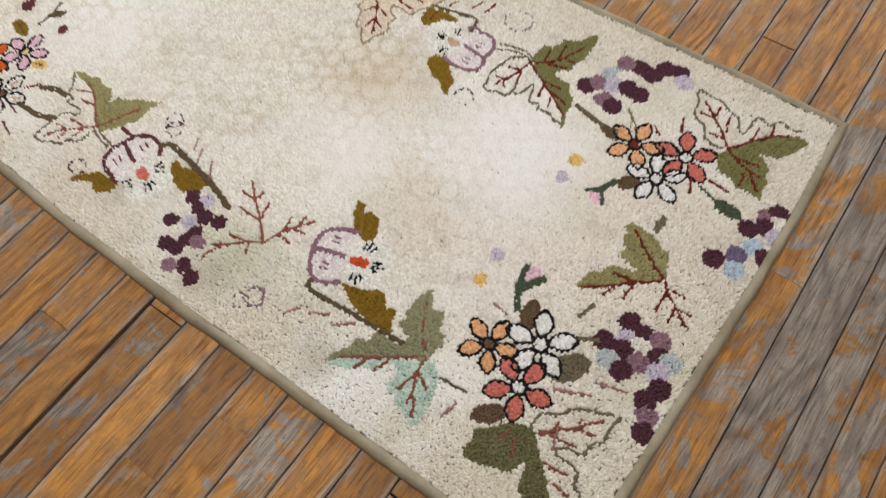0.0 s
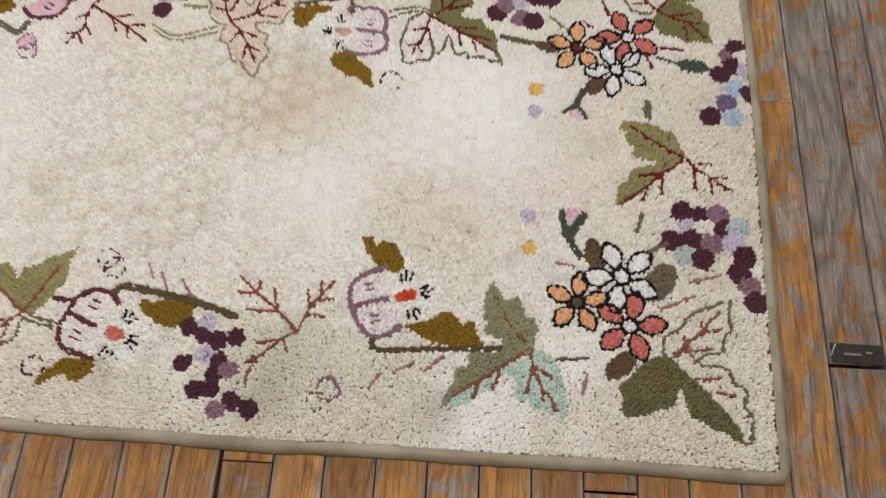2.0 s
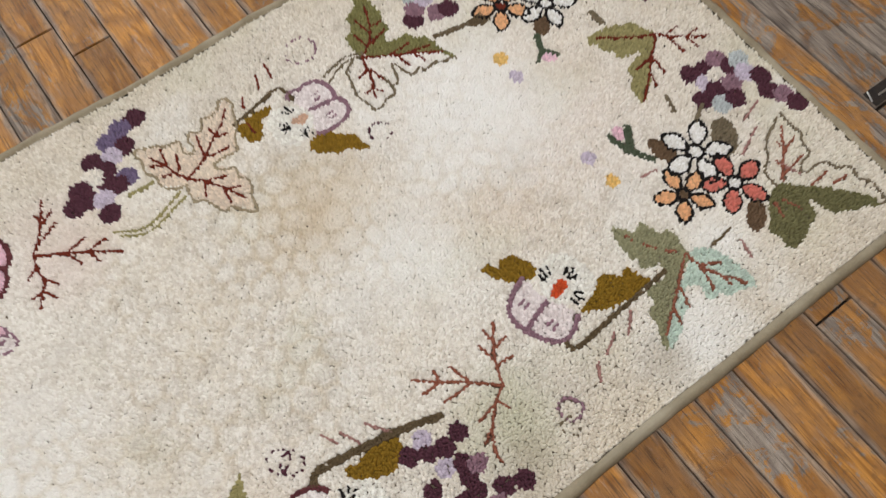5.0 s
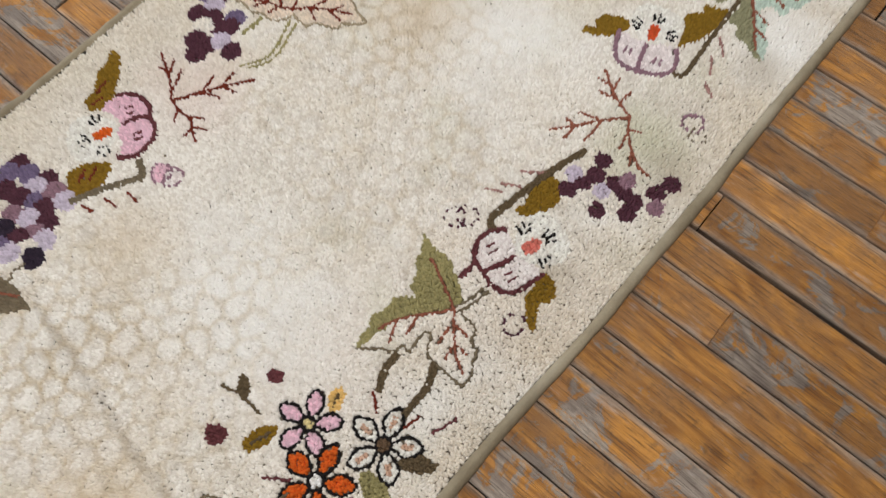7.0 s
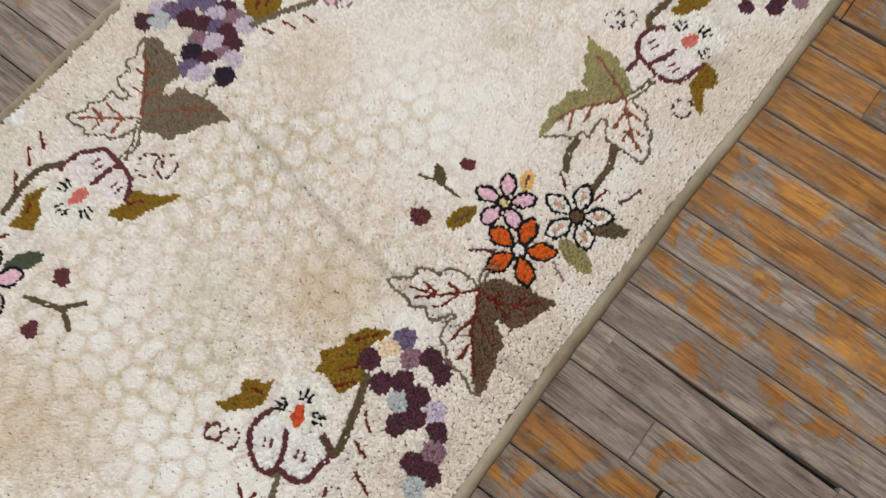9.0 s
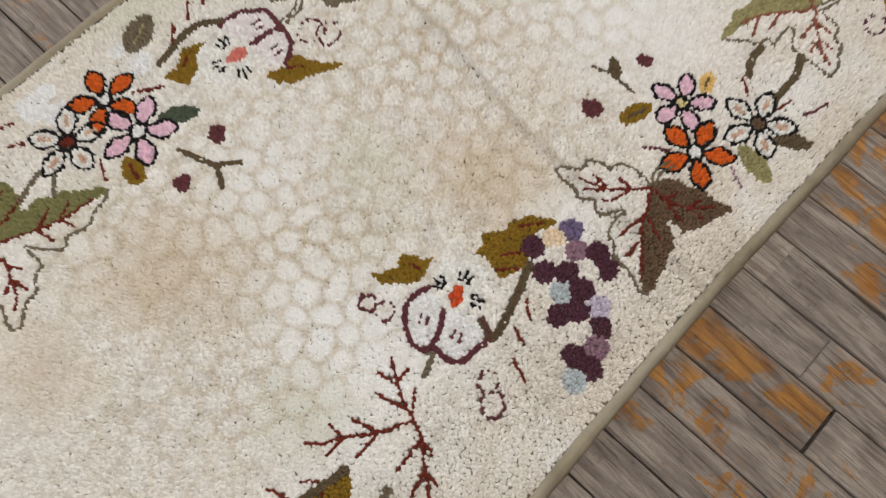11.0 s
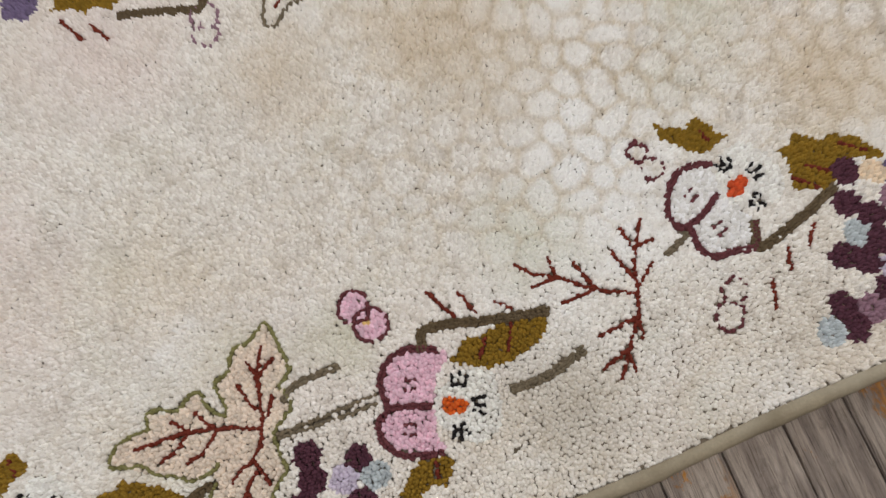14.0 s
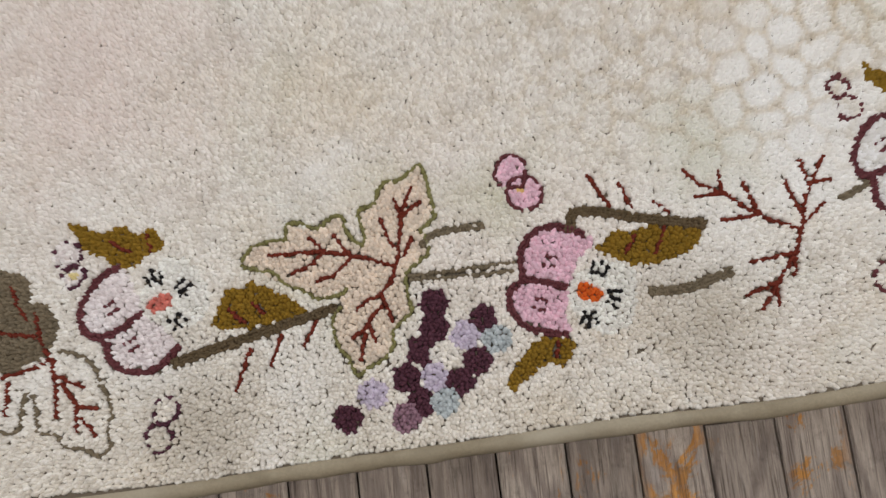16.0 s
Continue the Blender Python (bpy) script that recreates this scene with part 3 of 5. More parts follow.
drawn_leaf("moss", [[(-0.164, 0.145), (-0.150, 0.157), (-0.136, 0.163), (-0.123, 0.161), (-0.113, 0.152), (-0.093, 0.133), (-0.074, 0.113), (-0.064, 0.104), (-0.055, 0.091), (-0.046, 0.082), (-0.039, 0.062), (-0.054, 0.065), (-0.063, 0.074), (-0.076, 0.074), (-0.089, 0.085), (-0.102, 0.088), (-0.106, 0.101), (-0.109, 0.121), (-0.117, 0.122), (-0.119, 0.100), (-0.138, 0.097), (-0.152, 0.089), (-0.165, 0.084), (-0.182, 0.083), (-0.186, 0.092), (-0.182, 0.105), (-0.187, 0.115), (-0.185, 0.126), (-0.175, 0.132)]],
           outline=[[(-0.131, 0.163), (-0.132, 0.180), (-0.125, 0.191), (-0.111, 0.200), (-0.100, 0.215), (-0.085, 0.225), (-0.069, 0.232), (-0.056, 0.239)],
                    [(-0.046, 0.241), (-0.049, 0.219), (-0.046, 0.204), (-0.057, 0.189), (-0.060, 0.173), (-0.081, 0.167), (-0.090, 0.158), (-0.082, 0.153), (-0.065, 0.154), (-0.052, 0.146), (-0.049, 0.134), (-0.039, 0.130), (-0.033, 0.120), (-0.038, 0.107), (-0.030, 0.096), (-0.030, 0.080), (-0.034, 0.063), (-0.042, 0.063)]], rim="taupe",
           veins=[[(-0.119, 0.164), (-0.105, 0.178), (-0.083, 0.198), (-0.072, 0.213), (-0.061, 0.224)],
                  [(-0.112, 0.169), (-0.071, 0.175)],
                  [(-0.085, 0.195), (-0.060, 0.202)],
                  [(-0.083, 0.194), (-0.084, 0.210)],
                  [(-0.106, 0.177), (-0.106, 0.189)],
                  [(-0.093, 0.136), (-0.064, 0.138)],
                  [(-0.070, 0.121), (-0.049, 0.119)],
                  [(-0.151, 0.146), (-0.158, 0.125)],
                  [(-0.140, 0.143), (-0.131, 0.120)]], vein="brick")
blade((-0.212, 0.267), (-0.223, 0.316), 0.025, "umber")
blade((-0.153, 0.233), (-0.117, 0.285), 0.036, "taupe")
blade((-0.167, 0.165), (-0.202, 0.13), 0.026, "umber")
flower(-0.239, 0.226, 0.038, 85, "peach", "umber")
flower(-0.183, 0.265, 0.046, 42, "white", "white")
flower(-0.173, 0.199, 0.043, 77, "coral", "white")
stem([(-0.262, 0.353), (-0.258, 0.333), (-0.252, 0.315), (-0.236, 0.288)], "pine", 0.009)
dot(-0.248, 0.347, 0.011, "pink", "bud")
stem([(-0.250, 0.322), (-0.245, 0.328), (-0.231, 0.351)], "pine", 0.008)
dot(-0.306, 0.343, 0.011, "lilac", "bud")
dot(-0.304, 0.297, 0.01, "gold", "bud")
grapes(0.0136, (-0.102, 0.362, "plum"), (-0.079, 0.356, "plum"), (-0.055, 0.36, "mauve"), (-0.094, 0.337, "lilac"), (-0.073, 0.338, "pale"), (-0.046, 0.34, "plum"), (-0.03, 0.341, "slate"), (-0.117, 0.319, "plum"), (-0.091, 0.321, "plum"), (-0.065, 0.318, "mauve"), (-0.038, 0.32, "lilac"), (-0.1, 0.3, "slate"), (-0.078, 0.296, "plum"), (-0.023, 0.303, "plum"), (-0.031, 0.279, "plum"), (-0.019, 0.261, "mauve"), (-0.013, 0.24, "plum"))
drawn_leaf("sage", [[(-0.180, 0.498), (-0.166, 0.499), (-0.142, 0.497), (-0.128, 0.490), (-0.123, 0.484), (-0.111, 0.486), (-0.106, 0.473), (-0.101, 0.458), (-0.095, 0.447), (-0.106, 0.437), (-0.125, 0.419), (-0.145, 0.396), (-0.164, 0.379), (-0.179, 0.368), (-0.196, 0.363), (-0.188, 0.376), (-0.188, 0.393), (-0.182, 0.400), (-0.173, 0.404), (-0.172, 0.415), (-0.167, 0.423), (-0.152, 0.428), (-0.136, 0.431), (-0.134, 0.437), (-0.144, 0.438), (-0.161, 0.440), (-0.168, 0.448), (-0.163, 0.458), (-0.172, 0.462), (-0.178, 0.473), (-0.175, 0.480), (-0.182, 0.486)]],
           outline=[], rim="taupe",
           veins=[[(-0.167, 0.490), (-0.147, 0.475), (-0.120, 0.457), (-0.096, 0.444), (-0.084, 0.431), (-0.061, 0.413), (-0.035, 0.398)],
                  [(-0.096, 0.444), (-0.110, 0.430), (-0.125, 0.420), (-0.145, 0.400), (-0.184, 0.367)],
                  [(-0.125, 0.419), (-0.158, 0.414)],
                  [(-0.126, 0.416), (-0.128, 0.387)],
                  [(-0.147, 0.396), (-0.153, 0.377)],
                  [(-0.084, 0.434), (-0.060, 0.437)],
                  [(-0.085, 0.429), (-0.082, 0.396)],
                  [(-0.061, 0.414), (-0.041, 0.416)],
                  [(-0.063, 0.412), (-0.061, 0.391)]], vein="rust")
stem([(-0.144, 0.532), (-0.144, 0.506)], "taupe", 0.008)
stem([(-0.155, 0.356), (-0.162, 0.329)], "taupe", 0.006)
stem([(-0.149, 0.3), (-0.123, 0.315)], "taupe", 0.005)
ticks("rose", (-0.09, 0.264, -0.055, 0.275), (-0.134, 0.224, -0.09, 0.244), (-0.267, 0.279, -0.244, 0.275), (-0.226, 0.133, -0.232, 0.108), (-0.104, 0.185, -0.094, 0.157))
ticks("bark", (-0.263, 0.149, -0.225, 0.153))

# south side, first pansy and twig
bract([(-0.527, 0.298), (-0.515, 0.299), (-0.504, 0.287), (-0.495, 0.293), (-0.480, 0.292), (-0.473, 0.279), (-0.463, 0.261), (-0.472, 0.249), (-0.489, 0.252), (-0.503, 0.260), (-0.516, 0.277)])
bract([(-0.457, 0.179), (-0.432, 0.186), (-0.424, 0.195), (-0.408, 0.201), (-0.398, 0.203), (-0.392, 0.196), (-0.386, 0.186), (-0.368, 0.190), (-0.364, 0.174), (-0.356, 0.164), (-0.358, 0.158), (-0.394, 0.157), (-0.416, 0.159), (-0.434, 0.165)])
stem([(-0.497, 0.159), (-0.488, 0.146), (-0.42, 0.151), (-0.333, 0.159)], "bark", 0.007)
pansy(-0.459, 0.219, "petal", "mauve", "red", "ivory",
      rim_line=[(-0.487, 0.257), (-0.508, 0.248), (-0.523, 0.237), (-0.531, 0.224), (-0.529, 0.204), (-0.521, 0.187), (-0.509, 0.170), (-0.495, 0.162), (-0.478, 0.165), (-0.461, 0.177)],
      notch=[(-0.524, 0.200), (-0.504, 0.207), (-0.482, 0.214)],
      petals=[[(-0.487, 0.255), (-0.508, 0.248), (-0.523, 0.237), (-0.531, 0.224), (-0.528, 0.201), (-0.482, 0.214), (-0.485, 0.233)],
              [(-0.528, 0.201), (-0.521, 0.187), (-0.509, 0.170), (-0.495, 0.162), (-0.478, 0.165), (-0.461, 0.177), (-0.468, 0.198), (-0.482, 0.213)]])
ticks("rose", (-0.492, 0.098, -0.481, 0.116), (-0.466, 0.117, -0.44, 0.133), (-0.428, 0.122, -0.405, 0.142))
twig([[(-0.591, 0.162), (-0.612, 0.179), (-0.637, 0.200), (-0.658, 0.214), (-0.676, 0.230)],
      [(-0.652, 0.208), (-0.676, 0.209)],
      [(-0.650, 0.208), (-0.649, 0.225)],
      [(-0.620, 0.186), (-0.661, 0.185)],
      [(-0.620, 0.186), (-0.630, 0.216)],
      [(-0.591, 0.162), (-0.581, 0.189), (-0.569, 0.209), (-0.554, 0.231)],
      [(-0.582, 0.185), (-0.560, 0.184)],
      [(-0.581, 0.189), (-0.585, 0.217)],
      [(-0.568, 0.205), (-0.552, 0.208)],
      [(-0.568, 0.209), (-0.570, 0.230)],
      [(-0.591, 0.162), (-0.614, 0.147), (-0.635, 0.124), (-0.646, 0.102), (-0.646, 0.091)],
      [(-0.611, 0.149), (-0.641, 0.143)],
      [(-0.629, 0.130), (-0.649, 0.119)],
      [(-0.608, 0.153), (-0.602, 0.135)]], "brick")
ring(-0.543, 0.093, 0.014, "mauve", 0.25)
ring(-0.556, 0.076, 0.011, "taupe", 0.5)
grapes(0.0109, (-0.73, 0.157, "plum"), (-0.707, 0.165, "lilac"), (-0.713, 0.146, "plum"), (-0.69, 0.143, "plum"), (-0.668, 0.148, "plum"), (-0.728, 0.111, "plum"), (-0.727, 0.134, "pale"), (-0.704, 0.123, "lilac"), (-0.684, 0.116, "plum"), (-0.711, 0.1, "pale"), (-0.686, 0.1, "plum"), (-0.67, 0.106, "mauve"), (-0.708, 0.079, "plum"), (-0.689, 0.083, "plum"), (-0.66, 0.068, "plum"), (-0.678, 0.056, "mauve"), (-0.637, 0.06, "plum"))

# south side, second pansy, vine and middle flowers
bract([(-0.798, 0.190), (-0.782, 0.188), (-0.761, 0.195), (-0.730, 0.186), (-0.728, 0.174), (-0.750, 0.156), (-0.765, 0.156), (-0.781, 0.163), (-0.801, 0.178)])
bract([(-0.841, 0.108), (-0.839, 0.099), (-0.846, 0.085), (-0.856, 0.077), (-0.867, 0.079), (-0.875, 0.088), (-0.892, 0.078), (-0.905, 0.071), (-0.911, 0.072), (-0.903, 0.086), (-0.890, 0.098), (-0.879, 0.107)])
stem([(-0.837, 0.194), (-0.827, 0.206), (-0.779, 0.2), (-0.723, 0.19), (-0.672, 0.175)], "bark", 0.008)
pansy(-0.824, 0.143, "blush", "wine", "coral", "ivory",
      rim_line=[(-0.827, 0.181), (-0.839, 0.194), (-0.862, 0.199), (-0.877, 0.192), (-0.885, 0.184), (-0.891, 0.168), (-0.895, 0.156), (-0.897, 0.146), (-0.893, 0.128), (-0.879, 0.117), (-0.858, 0.111), (-0.842, 0.107)],
      notch=[(-0.888, 0.166), (-0.866, 0.156), (-0.849, 0.150)],
      petals=[[(-0.829, 0.182), (-0.839, 0.194), (-0.862, 0.199), (-0.877, 0.192), (-0.885, 0.182), (-0.889, 0.165), (-0.849, 0.150), (-0.835, 0.167)],
              [(-0.889, 0.165), (-0.896, 0.153), (-0.893, 0.128), (-0.879, 0.117), (-0.858, 0.111), (-0.844, 0.108), (-0.841, 0.132), (-0.849, 0.150)]])
ticks("rose", (-0.8, 0.239, -0.79, 0.22), (-0.78, 0.227, -0.769, 0.206), (-0.751, 0.22, -0.731, 0.194))
ring(-0.857, 0.243, 0.014, "plum", 0.4)
ring(-0.845, 0.232, 0.014, "plum", 0.5)
ring(-0.917, 0.094, 0.014, "plum", 0.5)
drawn_leaf("sage", [[(-0.900, 0.257), (-0.902, 0.244), (-0.908, 0.230), (-0.903, 0.221), (-0.905, 0.208), (-0.913, 0.195), (-0.921, 0.180), (-0.932, 0.165), (-0.942, 0.161), (-0.951, 0.162), (-0.972, 0.179), (-0.992, 0.198), (-1.009, 0.206), (-1.043, 0.214), (-1.061, 0.216), (-1.064, 0.220), (-1.053, 0.227), (-1.037, 0.227), (-1.022, 0.233), (-1.010, 0.227), (-1.002, 0.226), (-0.991, 0.230), (-0.977, 0.219), (-0.970, 0.205), (-0.968, 0.220), (-0.962, 0.224), (-0.946, 0.228), (-0.937, 0.241), (-0.924, 0.243), (-0.912, 0.250)]],
           outline=[[(-1.065, 0.216), (-1.059, 0.209), (-1.047, 0.197), (-1.041, 0.184), (-1.027, 0.178), (-1.027, 0.168), (-1.011, 0.170), (-0.996, 0.169), (-0.994, 0.161), (-1.007, 0.155), (-1.015, 0.148), (-1.018, 0.130), (-1.017, 0.118), (-1.018, 0.104), (-1.014, 0.091), (-0.996, 0.093), (-0.986, 0.102), (-0.972, 0.107), (-0.969, 0.120), (-0.954, 0.124), (-0.950, 0.136), (-0.950, 0.149), (-0.946, 0.154)]], rim="taupe",
           veins=[[(-0.920, 0.227), (-0.934, 0.196), (-0.951, 0.162), (-0.963, 0.152), (-0.989, 0.127), (-1.001, 0.109), (-1.004, 0.101)],
                  [(-0.951, 0.162), (-0.977, 0.183), (-1.005, 0.205), (-1.030, 0.215)],
                  [(-1.010, 0.205), (-1.034, 0.194)],
                  [(-0.986, 0.190), (-1.014, 0.185)],
                  [(-0.973, 0.152), (-0.995, 0.148)],
                  [(-0.965, 0.145), (-0.966, 0.128)],
                  [(-0.988, 0.132), (-1.004, 0.128)],
                  [(-0.984, 0.127), (-0.984, 0.114)]], vein="brick")
stem([(-0.947, 0.162), (-0.93, 0.156), (-0.904, 0.152)], "taupe", 0.003)
stem([(-0.949, 0.156), (-0.931, 0.15), (-0.906, 0.145)], "taupe", 0.003)
stem([(-0.914, 0.184), (-0.888, 0.182)], "wine", 0.006)
stem([(-1.039, 0.176), (-1.065, 0.174), (-1.087, 0.162)], "bark", 0.008)
stem([(-1.017, 0.136), (-1.042, 0.123), (-1.087, 0.12)], "bark", 0.008)
ticks("rust", (-1.093, 0.166, -1.106, 0.147), (-1.098, 0.11, -1.077, 0.106))
ticks("wine", (-1.08, 0.081, -1.067, 0.076), (-1.064, 0.076, -1.05, 0.071))
blade((-1.195, 0.222), (-1.241, 0.236), 0.022, "mustard", "bark")
blade((-1.143, 0.187), (-1.112, 0.199), 0.019, "gold", "bark")
blade((-1.133, 0.091), (-1.105, 0.052), 0.021, "bark")
blade((-1.166, 0.114), (-1.181, 0.058), 0.026, "sage")
drawn_leaf("umber", [[(-1.273, 0.157), (-1.261, 0.148), (-1.250, 0.136), (-1.249, 0.123), (-1.242, 0.107), (-1.243, 0.097), (-1.239, 0.084), (-1.237, 0.068), (-1.250, 0.071), (-1.260, 0.077), (-1.270, 0.078), (-1.282, 0.085), (-1.295, 0.090), (-1.298, 0.108), (-1.297, 0.117), (-1.302, 0.113), (-1.309, 0.099), (-1.315, 0.089), (-1.327, 0.088), (-1.342, 0.080), (-1.354, 0.079), (-1.374, 0.072), (-1.380, 0.073), (-1.381, 0.082), (-1.373, 0.093), (-1.358, 0.105), (-1.342, 0.118), (-1.324, 0.130), (-1.312, 0.136), (-1.293, 0.146)]],
           outline=[[(-1.281, 0.158), (-1.276, 0.165), (-1.277, 0.185), (-1.284, 0.201), (-1.293, 0.202), (-1.297, 0.213), (-1.303, 0.227), (-1.311, 0.229), (-1.319, 0.227), (-1.333, 0.242), (-1.342, 0.248), (-1.344, 0.233), (-1.344, 0.214), (-1.349, 0.207), (-1.340, 0.190), (-1.347, 0.181), (-1.342, 0.169), (-1.324, 0.157), (-1.346, 0.157), (-1.359, 0.152), (-1.362, 0.141), (-1.373, 0.131), (-1.376, 0.120), (-1.375, 0.108), (-1.382, 0.094), (-1.385, 0.083), (-1.381, 0.075)]], rim="taupe",
           veins=[[(-1.281, 0.153), (-1.296, 0.166), (-1.310, 0.181), (-1.337, 0.208)],
                  [(-1.316, 0.194), (-1.315, 0.212)],
                  [(-1.318, 0.192), (-1.331, 0.221)],
                  [(-1.298, 0.171), (-1.297, 0.187)],
                  [(-1.299, 0.168), (-1.326, 0.177), (-1.334, 0.184)],
                  [(-1.281, 0.153), (-1.302, 0.141), (-1.325, 0.130), (-1.346, 0.113), (-1.372, 0.091)],
                  [(-1.312, 0.137), (-1.349, 0.141)],
                  [(-1.341, 0.120), (-1.365, 0.120)],
                  [(-1.280, 0.147), (-1.280, 0.130), (-1.271, 0.107), (-1.249, 0.085)],
                  [(-1.281, 0.134), (-1.263, 0.126)],
                  [(-1.271, 0.107), (-1.254, 0.103)],
                  [(-1.271, 0.102), (-1.270, 0.086)],
                  [(-1.282, 0.133), (-1.289, 0.102)],
                  [(-1.312, 0.131), (-1.323, 0.106)]], vein="rust")
flower(-1.169, 0.198, 0.037, 27, "pink", "lemon")
flower(-1.129, 0.115, 0.042, 18, "ivory", "umber", vein="fawn")
flower(-1.21, 0.145, 0.043, 15, "orange", "white")
stem([(-1.206, 0.309), (-1.199, 0.283), (-1.199, 0.25)], "bark", 0.004)
blade((-1.2, 0.273), (-1.18, 0.3), 0.015, "bark")
dot(-1.156, 0.268, 0.01, "wine", "bud")
dot(-1.249, 0.272, 0.013, "wine", "bud")
ticks("wine", (-1.247, 0.194, -1.228, 0.168), width=0.004)
ticks("mauve", (-1.197, 0.102, -1.209, 0.078))
stem([(-1.278, 0.156), (-1.26, 0.164), (-1.241, 0.16)], "taupe", 0.003)
stem([(-1.275, 0.152), (-1.26, 0.157), (-1.242, 0.153)], "taupe", 0.003)

# south side, third pansy and long grape bunch
bract([(-1.480, 0.246), (-1.466, 0.245), (-1.460, 0.257), (-1.444, 0.246), (-1.434, 0.237), (-1.426, 0.244), (-1.404, 0.230), (-1.390, 0.211), (-1.390, 0.203), (-1.408, 0.210), (-1.431, 0.213), (-1.448, 0.192), (-1.469, 0.197), (-1.485, 0.206), (-1.477, 0.227)], [(-1.462, 0.222), (-1.445, 0.209)], [(-1.480, 0.216), (-1.462, 0.198)], [(-1.422, 0.231), (-1.402, 0.216)])
bract([(-1.584, 0.318), (-1.574, 0.307), (-1.555, 0.297), (-1.542, 0.305), (-1.532, 0.295), (-1.531, 0.284), (-1.520, 0.276), (-1.548, 0.266), (-1.564, 0.277), (-1.580, 0.294)], [(-1.544, 0.289), (-1.539, 0.279)])
grapes(0.0125, (-1.384, 0.186, "violet"), (-1.43, 0.203, "plum"), (-1.407, 0.192, "buff"), (-1.42, 0.176, "pale"), (-1.4, 0.164, "mauve"), (-1.385, 0.145, "plum"), (-1.392, 0.125, "plum"), (-1.409, 0.142, "pale"), (-1.443, 0.174, "plum"), (-1.427, 0.155, "plum"), (-1.447, 0.144, "slate"), (-1.429, 0.129, "plum"), (-1.431, 0.103, "lilac"), (-1.469, 0.128, "plum"), (-1.451, 0.117, "plum"), (-1.449, 0.086, "plum"), (-1.468, 0.097, "pale"), (-1.467, 0.075, "mauve"), (-1.492, 0.086, "plum"), (-1.489, 0.064, "plum"), (-1.512, 0.068, "slate"))
stem([(-1.533, 0.188), (-1.538, 0.164), (-1.502, 0.172), (-1.446, 0.193)], "bark", 0.008)
stem([(-1.622, 0.188), (-1.597, 0.199)], "taupe", 0.005)
pansy(-1.533, 0.226, "white", "wine", "red", "ivory",
      rim_line=[(-1.547, 0.255), (-1.563, 0.260), (-1.579, 0.259), (-1.593, 0.248), (-1.601, 0.236), (-1.606, 0.220), (-1.601, 0.208), (-1.592, 0.205), (-1.592, 0.190), (-1.589, 0.178), (-1.581, 0.170), (-1.564, 0.169), (-1.541, 0.167), (-1.533, 0.187)],
      notch=[(-1.592, 0.206), (-1.576, 0.211), (-1.554, 0.225)],
      petals=[[(-1.547, 0.255), (-1.563, 0.260), (-1.579, 0.259), (-1.593, 0.248), (-1.601, 0.236), (-1.606, 0.220), (-1.595, 0.205), (-1.576, 0.211), (-1.554, 0.225)],
              [(-1.591, 0.203), (-1.589, 0.178), (-1.581, 0.170), (-1.541, 0.167), (-1.533, 0.187), (-1.555, 0.222)]])
ticks("rust", (-1.481, 0.167, -1.495, 0.149), (-1.514, 0.153, -1.52, 0.135), (-1.541, 0.132, -1.549, 0.106))
ring(-1.608, 0.292, 0.01, "wine", 0.5)
ring(-1.602, 0.27, 0.011, "wine", 0.4)
ring(-1.592, 0.114, 0.014, "wine", 0.15)
ring(-1.577, 0.134, 0.012, "wine", 0.5)
twig([[(-1.663, 0.163), (-1.698, 0.180), (-1.728, 0.203), (-1.747, 0.214), (-1.761, 0.228)],
      [(-1.698, 0.180), (-1.709, 0.211)],
      [(-1.698, 0.180), (-1.733, 0.179)],
      [(-1.728, 0.204), (-1.730, 0.223)],
      [(-1.728, 0.203), (-1.753, 0.203)],
      [(-1.663, 0.163), (-1.659, 0.179), (-1.648, 0.204), (-1.633, 0.228)],
      [(-1.661, 0.175), (-1.671, 0.209)],
      [(-1.658, 0.171), (-1.639, 0.185)],
      [(-1.648, 0.205), (-1.629, 0.207)],
      [(-1.651, 0.211), (-1.654, 0.226)],
      [(-1.663, 0.163), (-1.670, 0.147), (-1.688, 0.122), (-1.708, 0.096)],
      [(-1.675, 0.143), (-1.712, 0.138)],
      [(-1.671, 0.144), (-1.675, 0.124)],
      [(-1.692, 0.118), (-1.719, 0.110)],
      [(-1.693, 0.116), (-1.693, 0.097)]], "rust")

# south side, pink pansy and pale leaf
stem([(-1.805, 0.121), (-1.773, 0.121), (-1.73, 0.132)], "taupe", 0.008)
bract([(-1.851, 0.164), (-1.831, 0.180), (-1.807, 0.178), (-1.797, 0.182), (-1.749, 0.176), (-1.759, 0.158), (-1.773, 0.151), (-1.797, 0.146), (-1.819, 0.147)], [(-1.813, 0.173), (-1.823, 0.157)], [(-1.784, 0.178), (-1.796, 0.155)])
bract([(-1.939, 0.049), (-1.941, 0.056), (-1.931, 0.071), (-1.917, 0.085), (-1.905, 0.090), (-1.888, 0.087), (-1.877, 0.086), (-1.882, 0.072), (-1.892, 0.062), (-1.901, 0.068), (-1.910, 0.065), (-1.924, 0.054), (-1.936, 0.047)], [(-1.893, 0.085), (-1.895, 0.072)])
stem([(-1.871, 0.183), (-1.865, 0.199), (-1.842, 0.198), (-1.803, 0.188), (-1.748, 0.177)], "bark", 0.01)
